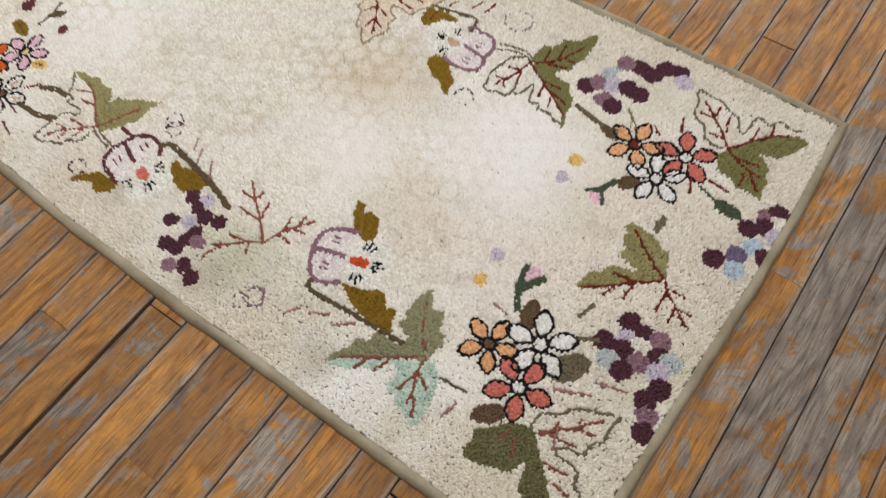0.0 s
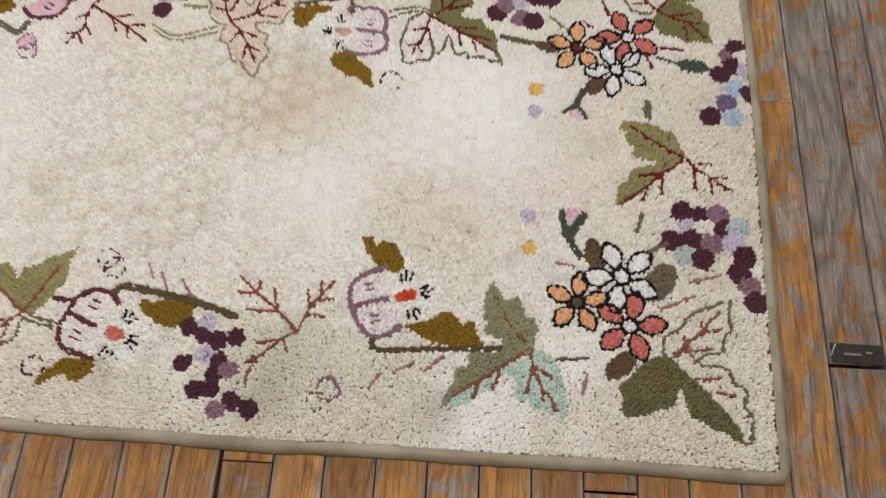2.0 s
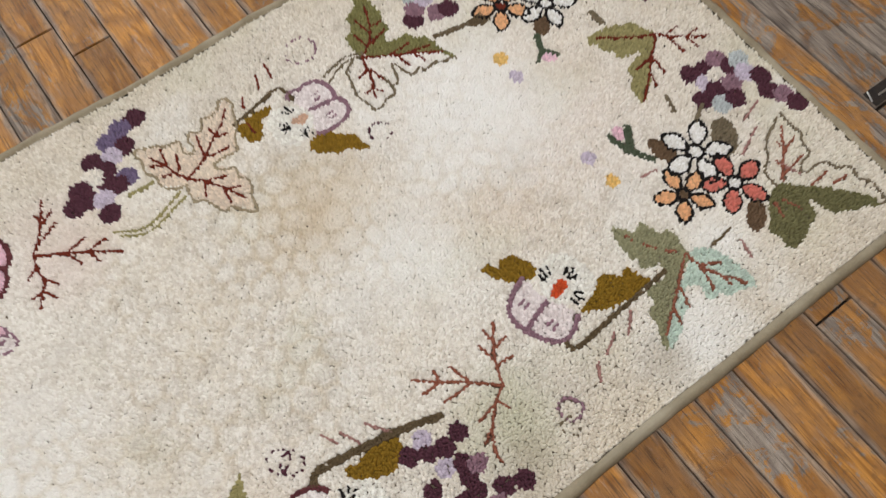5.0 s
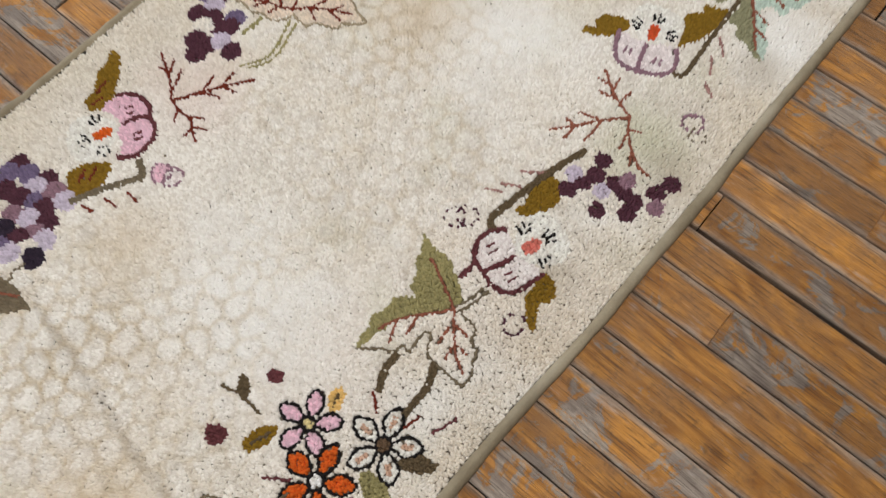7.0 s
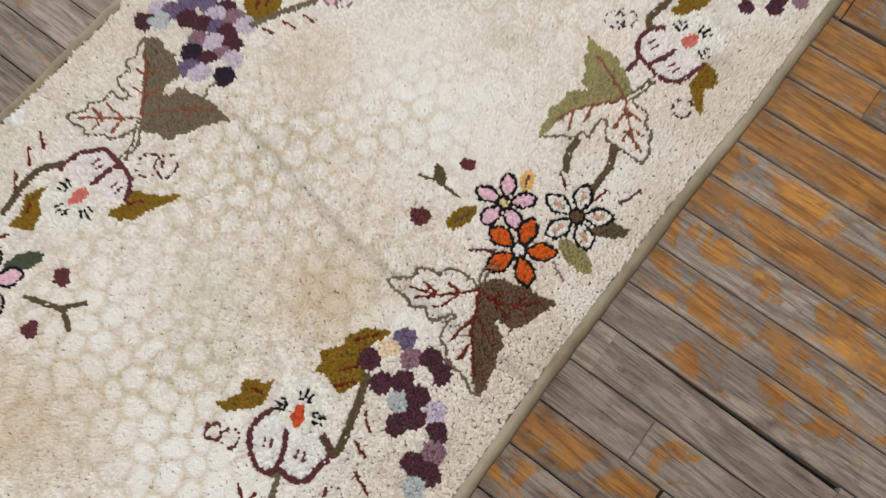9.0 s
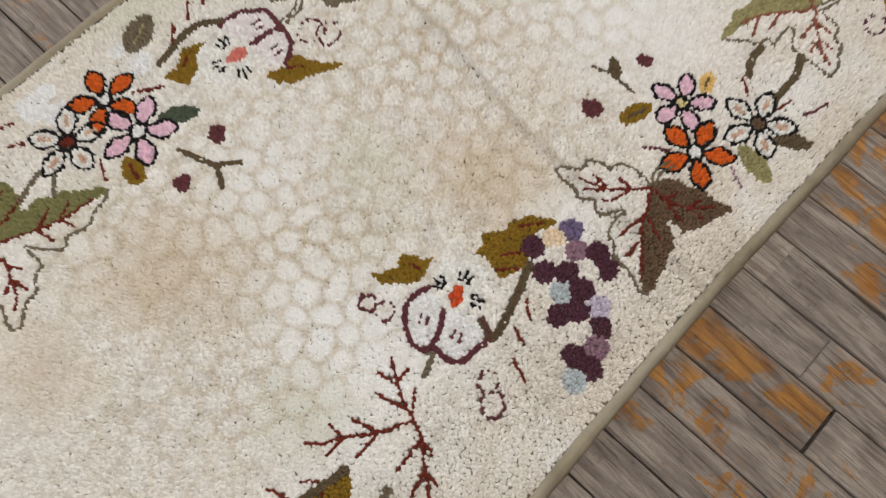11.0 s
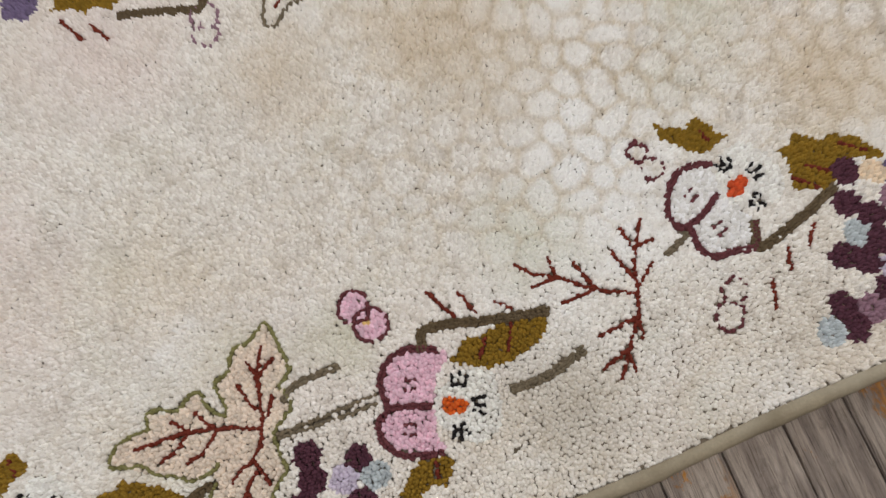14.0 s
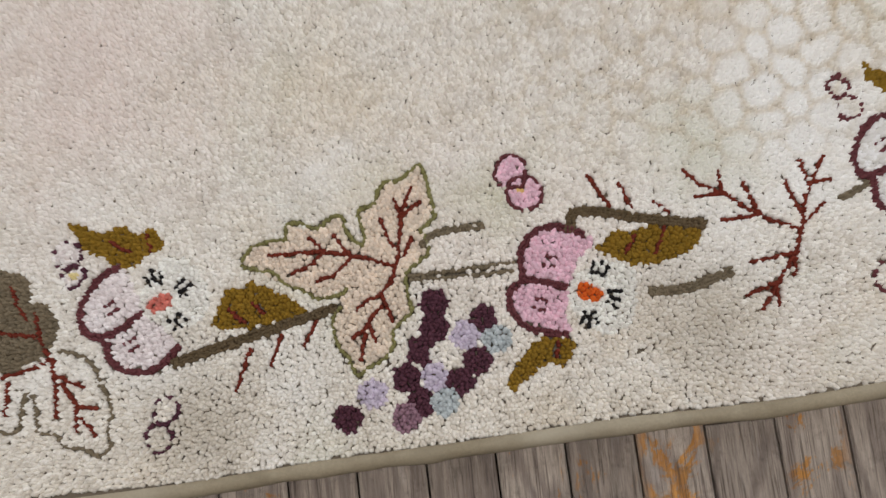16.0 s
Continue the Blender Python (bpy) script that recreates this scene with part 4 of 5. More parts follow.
pansy(-1.860, 0.126, "pink", "wine", "orange", "ivory",
      rim_line=[(-1.858, 0.179), (-1.870, 0.184), (-1.885, 0.189), (-1.902, 0.185), (-1.911, 0.177), (-1.917, 0.166), (-1.918, 0.144), (-1.929, 0.135), (-1.932, 0.122), (-1.928, 0.111), (-1.918, 0.100), (-1.901, 0.094), (-1.884, 0.091)],
      notch=[(-1.918, 0.145), (-1.902, 0.140), (-1.880, 0.133)],
      petals=[[(-1.850, 0.170), (-1.858, 0.179), (-1.885, 0.189), (-1.902, 0.185), (-1.917, 0.166), (-1.918, 0.145), (-1.880, 0.133), (-1.868, 0.154)],
              [(-1.918, 0.144), (-1.930, 0.130), (-1.928, 0.111), (-1.918, 0.100), (-1.884, 0.091), (-1.882, 0.116), (-1.880, 0.132)]])
ticks("rust", (-1.848, 0.232, -1.832, 0.203), (-1.821, 0.222, -1.812, 0.199), (-1.791, 0.203, -1.779, 0.191))
ring(-1.917, 0.244, 0.015, "wine", 0.1, "pink")
ring(-1.908, 0.221, 0.016, "wine", 0.1, "pink")
dot(-1.911, 0.225, 0.004, "gold", "bud")
drawn_leaf("sage", [],
           outline=[[(-2.077, 0.151), (-2.083, 0.147), (-2.104, 0.145), (-2.113, 0.152), (-2.133, 0.162), (-2.140, 0.172), (-2.155, 0.176), (-2.168, 0.181), (-2.170, 0.186), (-2.159, 0.198), (-2.141, 0.202), (-2.129, 0.202), (-2.127, 0.214), (-2.119, 0.217), (-2.099, 0.209), (-2.090, 0.216), (-2.080, 0.220), (-2.074, 0.214), (-2.073, 0.205), (-2.066, 0.194), (-2.059, 0.190), (-2.056, 0.198), (-2.059, 0.209), (-2.060, 0.222), (-2.046, 0.226), (-2.042, 0.236), (-2.034, 0.246), (-2.023, 0.246), (-2.009, 0.254), (-1.999, 0.258), (-1.995, 0.242), (-1.994, 0.231), (-1.991, 0.217), (-1.993, 0.207), (-2.004, 0.198)],
                    [(-2.004, 0.198), (-2.001, 0.190), (-2.000, 0.177), (-2.007, 0.170), (-2.018, 0.163), (-2.022, 0.156), (-2.021, 0.140), (-2.020, 0.125), (-2.032, 0.115), (-2.038, 0.107), (-2.038, 0.097), (-2.048, 0.085), (-2.063, 0.079), (-2.069, 0.074), (-2.075, 0.076), (-2.079, 0.088), (-2.087, 0.099), (-2.090, 0.112), (-2.090, 0.127), (-2.084, 0.134)]], rim="olive",
           veins=[[(-2.030, 0.167), (-2.048, 0.174), (-2.070, 0.181), (-2.093, 0.187), (-2.108, 0.188), (-2.144, 0.189)],
                  [(-2.095, 0.189), (-2.107, 0.201)],
                  [(-2.072, 0.183), (-2.084, 0.201)],
                  [(-2.095, 0.186), (-2.109, 0.175), (-2.125, 0.171)],
                  [(-2.070, 0.179), (-2.084, 0.167), (-2.101, 0.161)],
                  [(-2.030, 0.167), (-2.025, 0.192), (-2.021, 0.213), (-2.014, 0.230), (-2.010, 0.238)],
                  [(-2.022, 0.210), (-2.026, 0.229)],
                  [(-2.020, 0.213), (-2.004, 0.224)],
                  [(-2.031, 0.185), (-2.041, 0.212)],
                  [(-2.022, 0.176), (-2.014, 0.192)],
                  [(-2.030, 0.167), (-2.037, 0.152), (-2.044, 0.143), (-2.039, 0.124), (-2.038, 0.118)],
                  [(-2.045, 0.143), (-2.061, 0.137), (-2.069, 0.130)],
                  [(-2.046, 0.133), (-2.060, 0.119), (-2.064, 0.104), (-2.068, 0.087)],
                  [(-2.060, 0.116), (-2.075, 0.106)],
                  [(-2.058, 0.116), (-2.054, 0.101)]], vein="rust",
           tint=[(-2.170, 0.186), (-2.159, 0.198), (-2.129, 0.202), (-2.127, 0.214), (-2.099, 0.209), (-2.080, 0.220), (-2.073, 0.205), (-2.059, 0.190), (-2.056, 0.198), (-2.060, 0.222), (-2.046, 0.226), (-2.034, 0.246), (-1.999, 0.258), (-1.991, 0.217), (-2.004, 0.198), (-2.000, 0.177), (-2.022, 0.156), (-2.020, 0.125), (-2.038, 0.107), (-2.038, 0.097), (-2.069, 0.074), (-2.079, 0.088), (-2.090, 0.112), (-2.090, 0.127), (-2.077, 0.151), (-2.104, 0.145), (-2.133, 0.162), (-2.155, 0.176)], wash="haze")
stem([(-2.018, 0.157), (-1.964, 0.158), (-1.925, 0.16)], "taupe", 0.004)
stem([(-2.018, 0.153), (-1.965, 0.152), (-1.926, 0.152)], "taupe", 0.004)
stem([(-2.005, 0.184), (-1.989, 0.194), (-1.948, 0.196)], "taupe", 0.007)
grapes(0.0117, (-1.999, 0.131, "plum"), (-2.001, 0.109, "plum"), (-1.957, 0.111, "plum"), (-1.974, 0.099, "lilac"), (-1.947, 0.092, "slate"), (-2.014, 0.089, "plum"), (-1.995, 0.083, "pale"), (-1.965, 0.076, "plum"), (-2.029, 0.067, "plum"), (-2.005, 0.065, "lilac"), (-1.983, 0.059, "plum"), (-2.019, 0.044, "plum"), (-1.998, 0.043, "slate"), (-2.06, 0.056, "lilac"), (-2.033, 0.032, "mauve"), (-2.084, 0.037, "plum"))

# south side, last pansy and leaf
bract([(-2.330, 0.240), (-2.318, 0.236), (-2.305, 0.227), (-2.290, 0.226), (-2.287, 0.231), (-2.277, 0.230), (-2.264, 0.220), (-2.253, 0.226), (-2.246, 0.223), (-2.241, 0.204), (-2.260, 0.201), (-2.268, 0.189), (-2.288, 0.194), (-2.296, 0.202), (-2.311, 0.209), (-2.321, 0.223)], [(-2.290, 0.217), (-2.272, 0.205)], [(-2.256, 0.219), (-2.253, 0.206)])
bract([(-2.201, 0.131), (-2.187, 0.162), (-2.174, 0.161), (-2.163, 0.168), (-2.149, 0.159), (-2.129, 0.149), (-2.110, 0.135), (-2.135, 0.129), (-2.166, 0.125), (-2.186, 0.126)], [(-2.185, 0.144), (-2.171, 0.130)], [(-2.162, 0.147), (-2.153, 0.136)])
stem([(-2.237, 0.1), (-2.176, 0.115), (-2.088, 0.135)], "bark", 0.01)
pansy(-2.246, 0.156, "petal", "wine", "coral", "ivory",
      rim_line=[(-2.281, 0.192), (-2.294, 0.188), (-2.307, 0.177), (-2.318, 0.160), (-2.319, 0.145), (-2.314, 0.134), (-2.299, 0.127), (-2.294, 0.110), (-2.282, 0.099), (-2.264, 0.095), (-2.248, 0.100), (-2.230, 0.116)],
      notch=[(-2.301, 0.129), (-2.283, 0.136), (-2.264, 0.148)],
      petals=[[(-2.276, 0.190), (-2.294, 0.188), (-2.307, 0.177), (-2.318, 0.160), (-2.318, 0.145), (-2.313, 0.133), (-2.299, 0.129), (-2.264, 0.148), (-2.271, 0.171)],
              [(-2.298, 0.127), (-2.291, 0.110), (-2.276, 0.098), (-2.261, 0.097), (-2.246, 0.103), (-2.232, 0.115), (-2.247, 0.133), (-2.264, 0.147)]])
ticks("rust", (-2.167, 0.107, -2.181, 0.071), (-2.138, 0.116, -2.149, 0.09), (-2.106, 0.125, -2.118, 0.104))
ring(-2.33, 0.208, 0.012, "plum", 0.45, "blush")
ring(-2.325, 0.188, 0.011, "plum", 0.45, "blush")
dot(-2.325, 0.188, 0.004, "lemon", "bud")
ring(-2.245, 0.06, 0.011, "plum", 0.4, "pale")
ring(-2.252, 0.037, 0.013, "plum", 0.4)
drawn_leaf("taupe", [[(-2.389, 0.200), (-2.374, 0.196), (-2.365, 0.186), (-2.364, 0.168), (-2.351, 0.165), (-2.341, 0.153), (-2.340, 0.137), (-2.344, 0.128), (-2.350, 0.120), (-2.362, 0.114), (-2.378, 0.108), (-2.391, 0.105), (-2.416, 0.110), (-2.436, 0.142), (-2.431, 0.172), (-2.410, 0.196)]],
           outline=[[(-2.339, 0.122), (-2.319, 0.115), (-2.307, 0.101), (-2.302, 0.086), (-2.295, 0.073), (-2.293, 0.063), (-2.298, 0.048), (-2.296, 0.034), (-2.307, 0.026), (-2.321, 0.034), (-2.336, 0.037), (-2.344, 0.048), (-2.359, 0.052), (-2.362, 0.074), (-2.363, 0.082), (-2.371, 0.085), (-2.376, 0.061), (-2.381, 0.054), (-2.391, 0.055), (-2.406, 0.069), (-2.416, 0.095)]], rim="taupe",
           veins=[[(-2.347, 0.113), (-2.357, 0.134), (-2.361, 0.157)],
                  [(-2.362, 0.137), (-2.390, 0.142), (-2.411, 0.149)],
                  [(-2.369, 0.153), (-2.379, 0.172), (-2.382, 0.185)],
                  [(-2.347, 0.115), (-2.370, 0.107), (-2.391, 0.103)],
                  [(-2.386, 0.097), (-2.389, 0.070)],
                  [(-2.346, 0.113), (-2.344, 0.092), (-2.344, 0.063)],
                  [(-2.344, 0.100), (-2.317, 0.087)],
                  [(-2.338, 0.092), (-2.325, 0.073), (-2.308, 0.067)],
                  [(-2.325, 0.073), (-2.326, 0.049)],
                  [(-2.321, 0.060), (-2.309, 0.044)]], vein="rust")

# north-east corner
drawn_leaf("olive", [[(-0.125, 0.693), (-0.110, 0.719), (-0.098, 0.734), (-0.086, 0.751), (-0.061, 0.767), (-0.048, 0.776), (-0.032, 0.775), (-0.038, 0.753), (-0.050, 0.731), (-0.059, 0.719), (-0.074, 0.714), (-0.085, 0.709), (-0.072, 0.707), (-0.060, 0.696), (-0.059, 0.680), (-0.051, 0.673), (-0.051, 0.657), (-0.046, 0.641), (-0.053, 0.639), (-0.067, 0.643), (-0.086, 0.639), (-0.098, 0.649), (-0.116, 0.651), (-0.127, 0.662), (-0.134, 0.678)]],
           outline=[[(-0.132, 0.690), (-0.151, 0.689), (-0.164, 0.694), (-0.175, 0.712), (-0.187, 0.717), (-0.200, 0.728), (-0.202, 0.746), (-0.211, 0.760), (-0.212, 0.771), (-0.193, 0.769), (-0.171, 0.768), (-0.154, 0.758), (-0.138, 0.754), (-0.128, 0.735), (-0.119, 0.732), (-0.117, 0.747), (-0.117, 0.765), (-0.111, 0.774), (-0.092, 0.769), (-0.084, 0.784), (-0.061, 0.782), (-0.047, 0.788)]], rim="taupe",
           veins=[[(-0.125, 0.693), (-0.141, 0.711), (-0.167, 0.734), (-0.195, 0.755)],
                  [(-0.168, 0.733), (-0.192, 0.733)],
                  [(-0.169, 0.739), (-0.171, 0.758)],
                  [(-0.143, 0.722), (-0.150, 0.748)],
                  [(-0.139, 0.709), (-0.163, 0.704)],
                  [(-0.125, 0.695), (-0.103, 0.725), (-0.085, 0.748), (-0.062, 0.769)],
                  [(-0.103, 0.725), (-0.104, 0.754)],
                  [(-0.083, 0.753), (-0.087, 0.771)],
                  [(-0.125, 0.693), (-0.106, 0.684), (-0.082, 0.674), (-0.057, 0.650)],
                  [(-0.107, 0.686), (-0.075, 0.692)],
                  [(-0.086, 0.675), (-0.065, 0.675)],
                  [(-0.086, 0.669), (-0.083, 0.646)]], vein="rust")
grapes(0.0138, (-0.024, 0.619, "mauve"), (-0.014, 0.633, "plum"), (0.006, 0.627, "plum"), (-0.006, 0.612, "pale"), (-0.021, 0.601, "plum"), (-0.038, 0.586, "plum"), (0.0, 0.592, "lilac"), (-0.019, 0.562, "sky"), (0.002, 0.554, "plum"), (-0.034, 0.536, "violet"), (-0.056, 0.514, "plum"), (-0.025, 0.514, "sky"))
blade((-0.101, 0.601), (-0.053, 0.596), 0.022, "pine")
stem([(-0.127, 0.611), (-0.101, 0.601)], "pine", 0.004)
blade((-0.206, 0.57), (-0.229, 0.543), 0.024, "umber")
flower(-0.244, 0.621, 0.041, 91, "peach", "rust")
flower(-0.17, 0.644, 0.044, 113, "coral", "white")
flower(-0.187, 0.585, 0.042, 115, "white", "white")
blade((-0.27, 0.614), (-0.308, 0.625), 0.018, "bark")
stem([(-0.303, 0.624), (-0.323, 0.629), (-0.348, 0.632)], "taupe", 0.005)
stem([(-0.234, 0.548), (-0.242, 0.529), (-0.246, 0.519)], "pine", 0.009)
stem([(-0.262, 0.508), (-0.252, 0.516), (-0.243, 0.520)], "pine", 0.005)
stem([(-0.242, 0.521), (-0.230, 0.502)], "pine", 0.006)
dot(-0.243, 0.508, 0.011, "pink", "bud")
dot(-0.302, 0.546, 0.011, "gold", "bud")
dot(-0.303, 0.508, 0.01, "lilac", "bud")
ticks("rust", (-0.208, 0.706, -0.195, 0.68), (-0.145, 0.615, -0.136, 0.592), (-0.126, 0.629, -0.091, 0.625), (-0.237, 0.668, -0.222, 0.657))
stem([(-0.284, 0.673), (-0.259, 0.65)], "olive", 0.004)

# north side, grapes, leaf and first pansy
grapes(0.0142, (-0.364, 0.677, "plum"), (-0.35, 0.694, "mauve"), (-0.343, 0.72, "slate"), (-0.321, 0.729, "pale"), (-0.328, 0.702, "lilac"), (-0.306, 0.709, "plum"), (-0.285, 0.707, "plum"), (-0.328, 0.668, "mauve"), (-0.31, 0.664, "plum"), (-0.312, 0.756, "plum"), (-0.287, 0.753, "plum"), (-0.277, 0.778, "plum"), (-0.256, 0.784, "plum"), (-0.241, 0.77, "lilac"), (-0.335, 0.751, "mauve"))
drawn_leaf("olive", [[(-0.398, 0.755), (-0.394, 0.718), (-0.403, 0.705), (-0.400, 0.689), (-0.417, 0.677), (-0.417, 0.667), (-0.399, 0.663), (-0.386, 0.666), (-0.381, 0.651), (-0.367, 0.641), (-0.362, 0.626), (-0.361, 0.611), (-0.355, 0.600), (-0.350, 0.589), (-0.355, 0.583), (-0.363, 0.602), (-0.380, 0.618), (-0.397, 0.629), (-0.423, 0.641), (-0.445, 0.656), (-0.461, 0.667), (-0.465, 0.678), (-0.467, 0.693), (-0.464, 0.710), (-0.453, 0.713), (-0.445, 0.724), (-0.445, 0.739), (-0.429, 0.746), (-0.419, 0.755), (-0.413, 0.774), (-0.402, 0.777)]],
           outline=[[(-0.353, 0.585), (-0.361, 0.590), (-0.373, 0.590), (-0.384, 0.597), (-0.401, 0.593), (-0.407, 0.602), (-0.420, 0.597), (-0.427, 0.611), (-0.432, 0.627), (-0.436, 0.628), (-0.442, 0.605), (-0.450, 0.597), (-0.456, 0.600)],
                    [(-0.475, 0.670), (-0.493, 0.659), (-0.497, 0.646), (-0.501, 0.632), (-0.505, 0.614), (-0.501, 0.599), (-0.497, 0.580), (-0.486, 0.579), (-0.473, 0.586), (-0.461, 0.586), (-0.455, 0.598), (-0.457, 0.618)]], rim="taupe",
           veins=[[(-0.463, 0.665), (-0.440, 0.682), (-0.424, 0.704), (-0.409, 0.742)],
                  [(-0.424, 0.704), (-0.405, 0.705)],
                  [(-0.431, 0.698), (-0.435, 0.727)],
                  [(-0.447, 0.682), (-0.450, 0.705)],
                  [(-0.445, 0.678), (-0.410, 0.688)],
                  [(-0.463, 0.665), (-0.423, 0.641), (-0.394, 0.625), (-0.362, 0.605)],
                  [(-0.427, 0.645), (-0.394, 0.646)],
                  [(-0.405, 0.633), (-0.371, 0.626)],
                  [(-0.420, 0.638), (-0.415, 0.613)],
                  [(-0.397, 0.624), (-0.392, 0.606)],
                  [(-0.464, 0.663), (-0.471, 0.630), (-0.481, 0.609), (-0.485, 0.596)],
                  [(-0.469, 0.644), (-0.487, 0.637)],
                  [(-0.465, 0.639), (-0.458, 0.616)],
                  [(-0.479, 0.610), (-0.494, 0.611)],
                  [(-0.479, 0.608), (-0.472, 0.600)]], vein="rust")
stem([(-0.524, 0.658), (-0.489, 0.672), (-0.46, 0.668)], "taupe", 0.003)
stem([(-0.526, 0.67), (-0.488, 0.68), (-0.459, 0.673)], "taupe", 0.003)
stem([(-0.357, 0.635), (-0.314, 0.625), (-0.277, 0.627)], "bark", 0.005)
bract([(-0.606, 0.583), (-0.596, 0.590), (-0.581, 0.593), (-0.570, 0.588), (-0.564, 0.580), (-0.546, 0.565), (-0.540, 0.552), (-0.536, 0.529), (-0.550, 0.539), (-0.564, 0.550), (-0.572, 0.546), (-0.586, 0.558), (-0.600, 0.565)])
bract([(-0.673, 0.670), (-0.655, 0.672), (-0.634, 0.676), (-0.611, 0.672), (-0.620, 0.663), (-0.636, 0.659), (-0.643, 0.644), (-0.647, 0.633), (-0.659, 0.631), (-0.668, 0.640), (-0.672, 0.655)], [(-0.655, 0.666), (-0.653, 0.646)])
stem([(-0.67, 0.674), (-0.632, 0.683), (-0.591, 0.692), (-0.582, 0.666)], "bark", 0.007)
pansy(-0.592, 0.628, "petal", "mauve", "fawn", "ivory",
      rim_line=[(-0.589, 0.668), (-0.582, 0.676), (-0.567, 0.674), (-0.550, 0.675), (-0.538, 0.669), (-0.531, 0.658), (-0.529, 0.643), (-0.531, 0.629), (-0.524, 0.618), (-0.526, 0.604), (-0.538, 0.593), (-0.555, 0.589), (-0.574, 0.590), (-0.585, 0.594)],
      notch=[(-0.531, 0.629), (-0.553, 0.631), (-0.572, 0.633)],
      petals=[[(-0.586, 0.670), (-0.567, 0.674), (-0.538, 0.669), (-0.529, 0.643), (-0.531, 0.629), (-0.572, 0.633), (-0.582, 0.650)],
              [(-0.572, 0.632), (-0.531, 0.628), (-0.525, 0.615), (-0.528, 0.602), (-0.542, 0.592), (-0.570, 0.589), (-0.584, 0.598), (-0.578, 0.616)]])
ticks("rust", (-0.64, 0.708, -0.646, 0.691), (-0.605, 0.732, -0.612, 0.708), (-0.585, 0.74, -0.587, 0.715))
ring(-0.511, 0.546, 0.016, "plum", 0.5)
ring(-0.529, 0.73, 0.022, "mauve", 0.55)

# north side, pale leaf, grapes and twig
drawn_leaf("haze", [],
           outline=[[(-0.658, 0.721), (-0.656, 0.707), (-0.664, 0.689), (-0.668, 0.673), (-0.681, 0.654), (-0.688, 0.636), (-0.703, 0.637), (-0.717, 0.637), (-0.726, 0.634), (-0.718, 0.621), (-0.704, 0.614), (-0.706, 0.598), (-0.697, 0.584), (-0.706, 0.564), (-0.712, 0.541), (-0.726, 0.550), (-0.735, 0.563), (-0.748, 0.564), (-0.757, 0.585), (-0.763, 0.596), (-0.772, 0.597), (-0.773, 0.616), (-0.771, 0.628)],
                    [(-0.771, 0.628), (-0.788, 0.635), (-0.798, 0.647), (-0.799, 0.667), (-0.807, 0.680), (-0.803, 0.698), (-0.804, 0.719), (-0.776, 0.709), (-0.763, 0.701), (-0.747, 0.697), (-0.749, 0.679), (-0.742, 0.669), (-0.734, 0.676), (-0.736, 0.689), (-0.728, 0.701), (-0.714, 0.693), (-0.704, 0.711), (-0.692, 0.707), (-0.678, 0.713), (-0.668, 0.724), (-0.658, 0.721)]], rim="reed",
           veins=[[(-0.764, 0.637), (-0.774, 0.655), (-0.780, 0.675), (-0.792, 0.697)],
                  [(-0.777, 0.677), (-0.774, 0.701)],
                  [(-0.780, 0.675), (-0.796, 0.685)],
                  [(-0.774, 0.655), (-0.789, 0.661)],
                  [(-0.768, 0.656), (-0.760, 0.680)],
                  [(-0.764, 0.637), (-0.737, 0.649), (-0.707, 0.671), (-0.684, 0.688), (-0.669, 0.705)],
                  [(-0.700, 0.673), (-0.703, 0.691)],
                  [(-0.700, 0.673), (-0.685, 0.669)],
                  [(-0.729, 0.654), (-0.723, 0.690)],
                  [(-0.730, 0.651), (-0.695, 0.648)],
                  [(-0.764, 0.637), (-0.747, 0.619), (-0.731, 0.595), (-0.721, 0.577)],
                  [(-0.746, 0.619), (-0.720, 0.611)],
                  [(-0.729, 0.592), (-0.713, 0.585)],
                  [(-0.733, 0.591), (-0.734, 0.571)],
                  [(-0.721, 0.577), (-0.716, 0.564)],
                  [(-0.748, 0.618), (-0.757, 0.599)]], vein="rust",
           tint=[(-0.804, 0.719), (-0.776, 0.709), (-0.747, 0.697), (-0.742, 0.669), (-0.734, 0.676), (-0.728, 0.701), (-0.714, 0.693), (-0.704, 0.711), (-0.678, 0.713), (-0.658, 0.721), (-0.664, 0.689), (-0.681, 0.654), (-0.688, 0.636), (-0.726, 0.634), (-0.704, 0.614), (-0.697, 0.584), (-0.712, 0.541), (-0.735, 0.563), (-0.748, 0.564), (-0.763, 0.596), (-0.772, 0.597), (-0.771, 0.628), (-0.798, 0.647), (-0.799, 0.667), (-0.803, 0.698)], wash="haze")
stem([(-0.882, 0.623), (-0.842, 0.605), (-0.783, 0.624)], "sage", 0.004)
stem([(-0.878, 0.613), (-0.84, 0.596), (-0.78, 0.614)], "sage", 0.004)
stem([(-0.84, 0.66), (-0.805, 0.66)], "sage", 0.005)
grapes(0.0139, (-0.78, 0.769, "plum"), (-0.804, 0.765, "violet"), (-0.828, 0.754, "violet"), (-0.812, 0.735, "plum"), (-0.833, 0.73, "lilac"), (-0.86, 0.736, "plum"), (-0.85, 0.715, "plum"), (-0.83, 0.688, "violet"), (-0.855, 0.693, "plum"), (-0.869, 0.714, "pale"), (-0.846, 0.685, "plum"), (-0.891, 0.706, "plum"), (-0.888, 0.687, "plum"), (-0.87, 0.676, "lilac"), (-0.907, 0.687, "plum"), (-0.873, 0.651, "plum"))
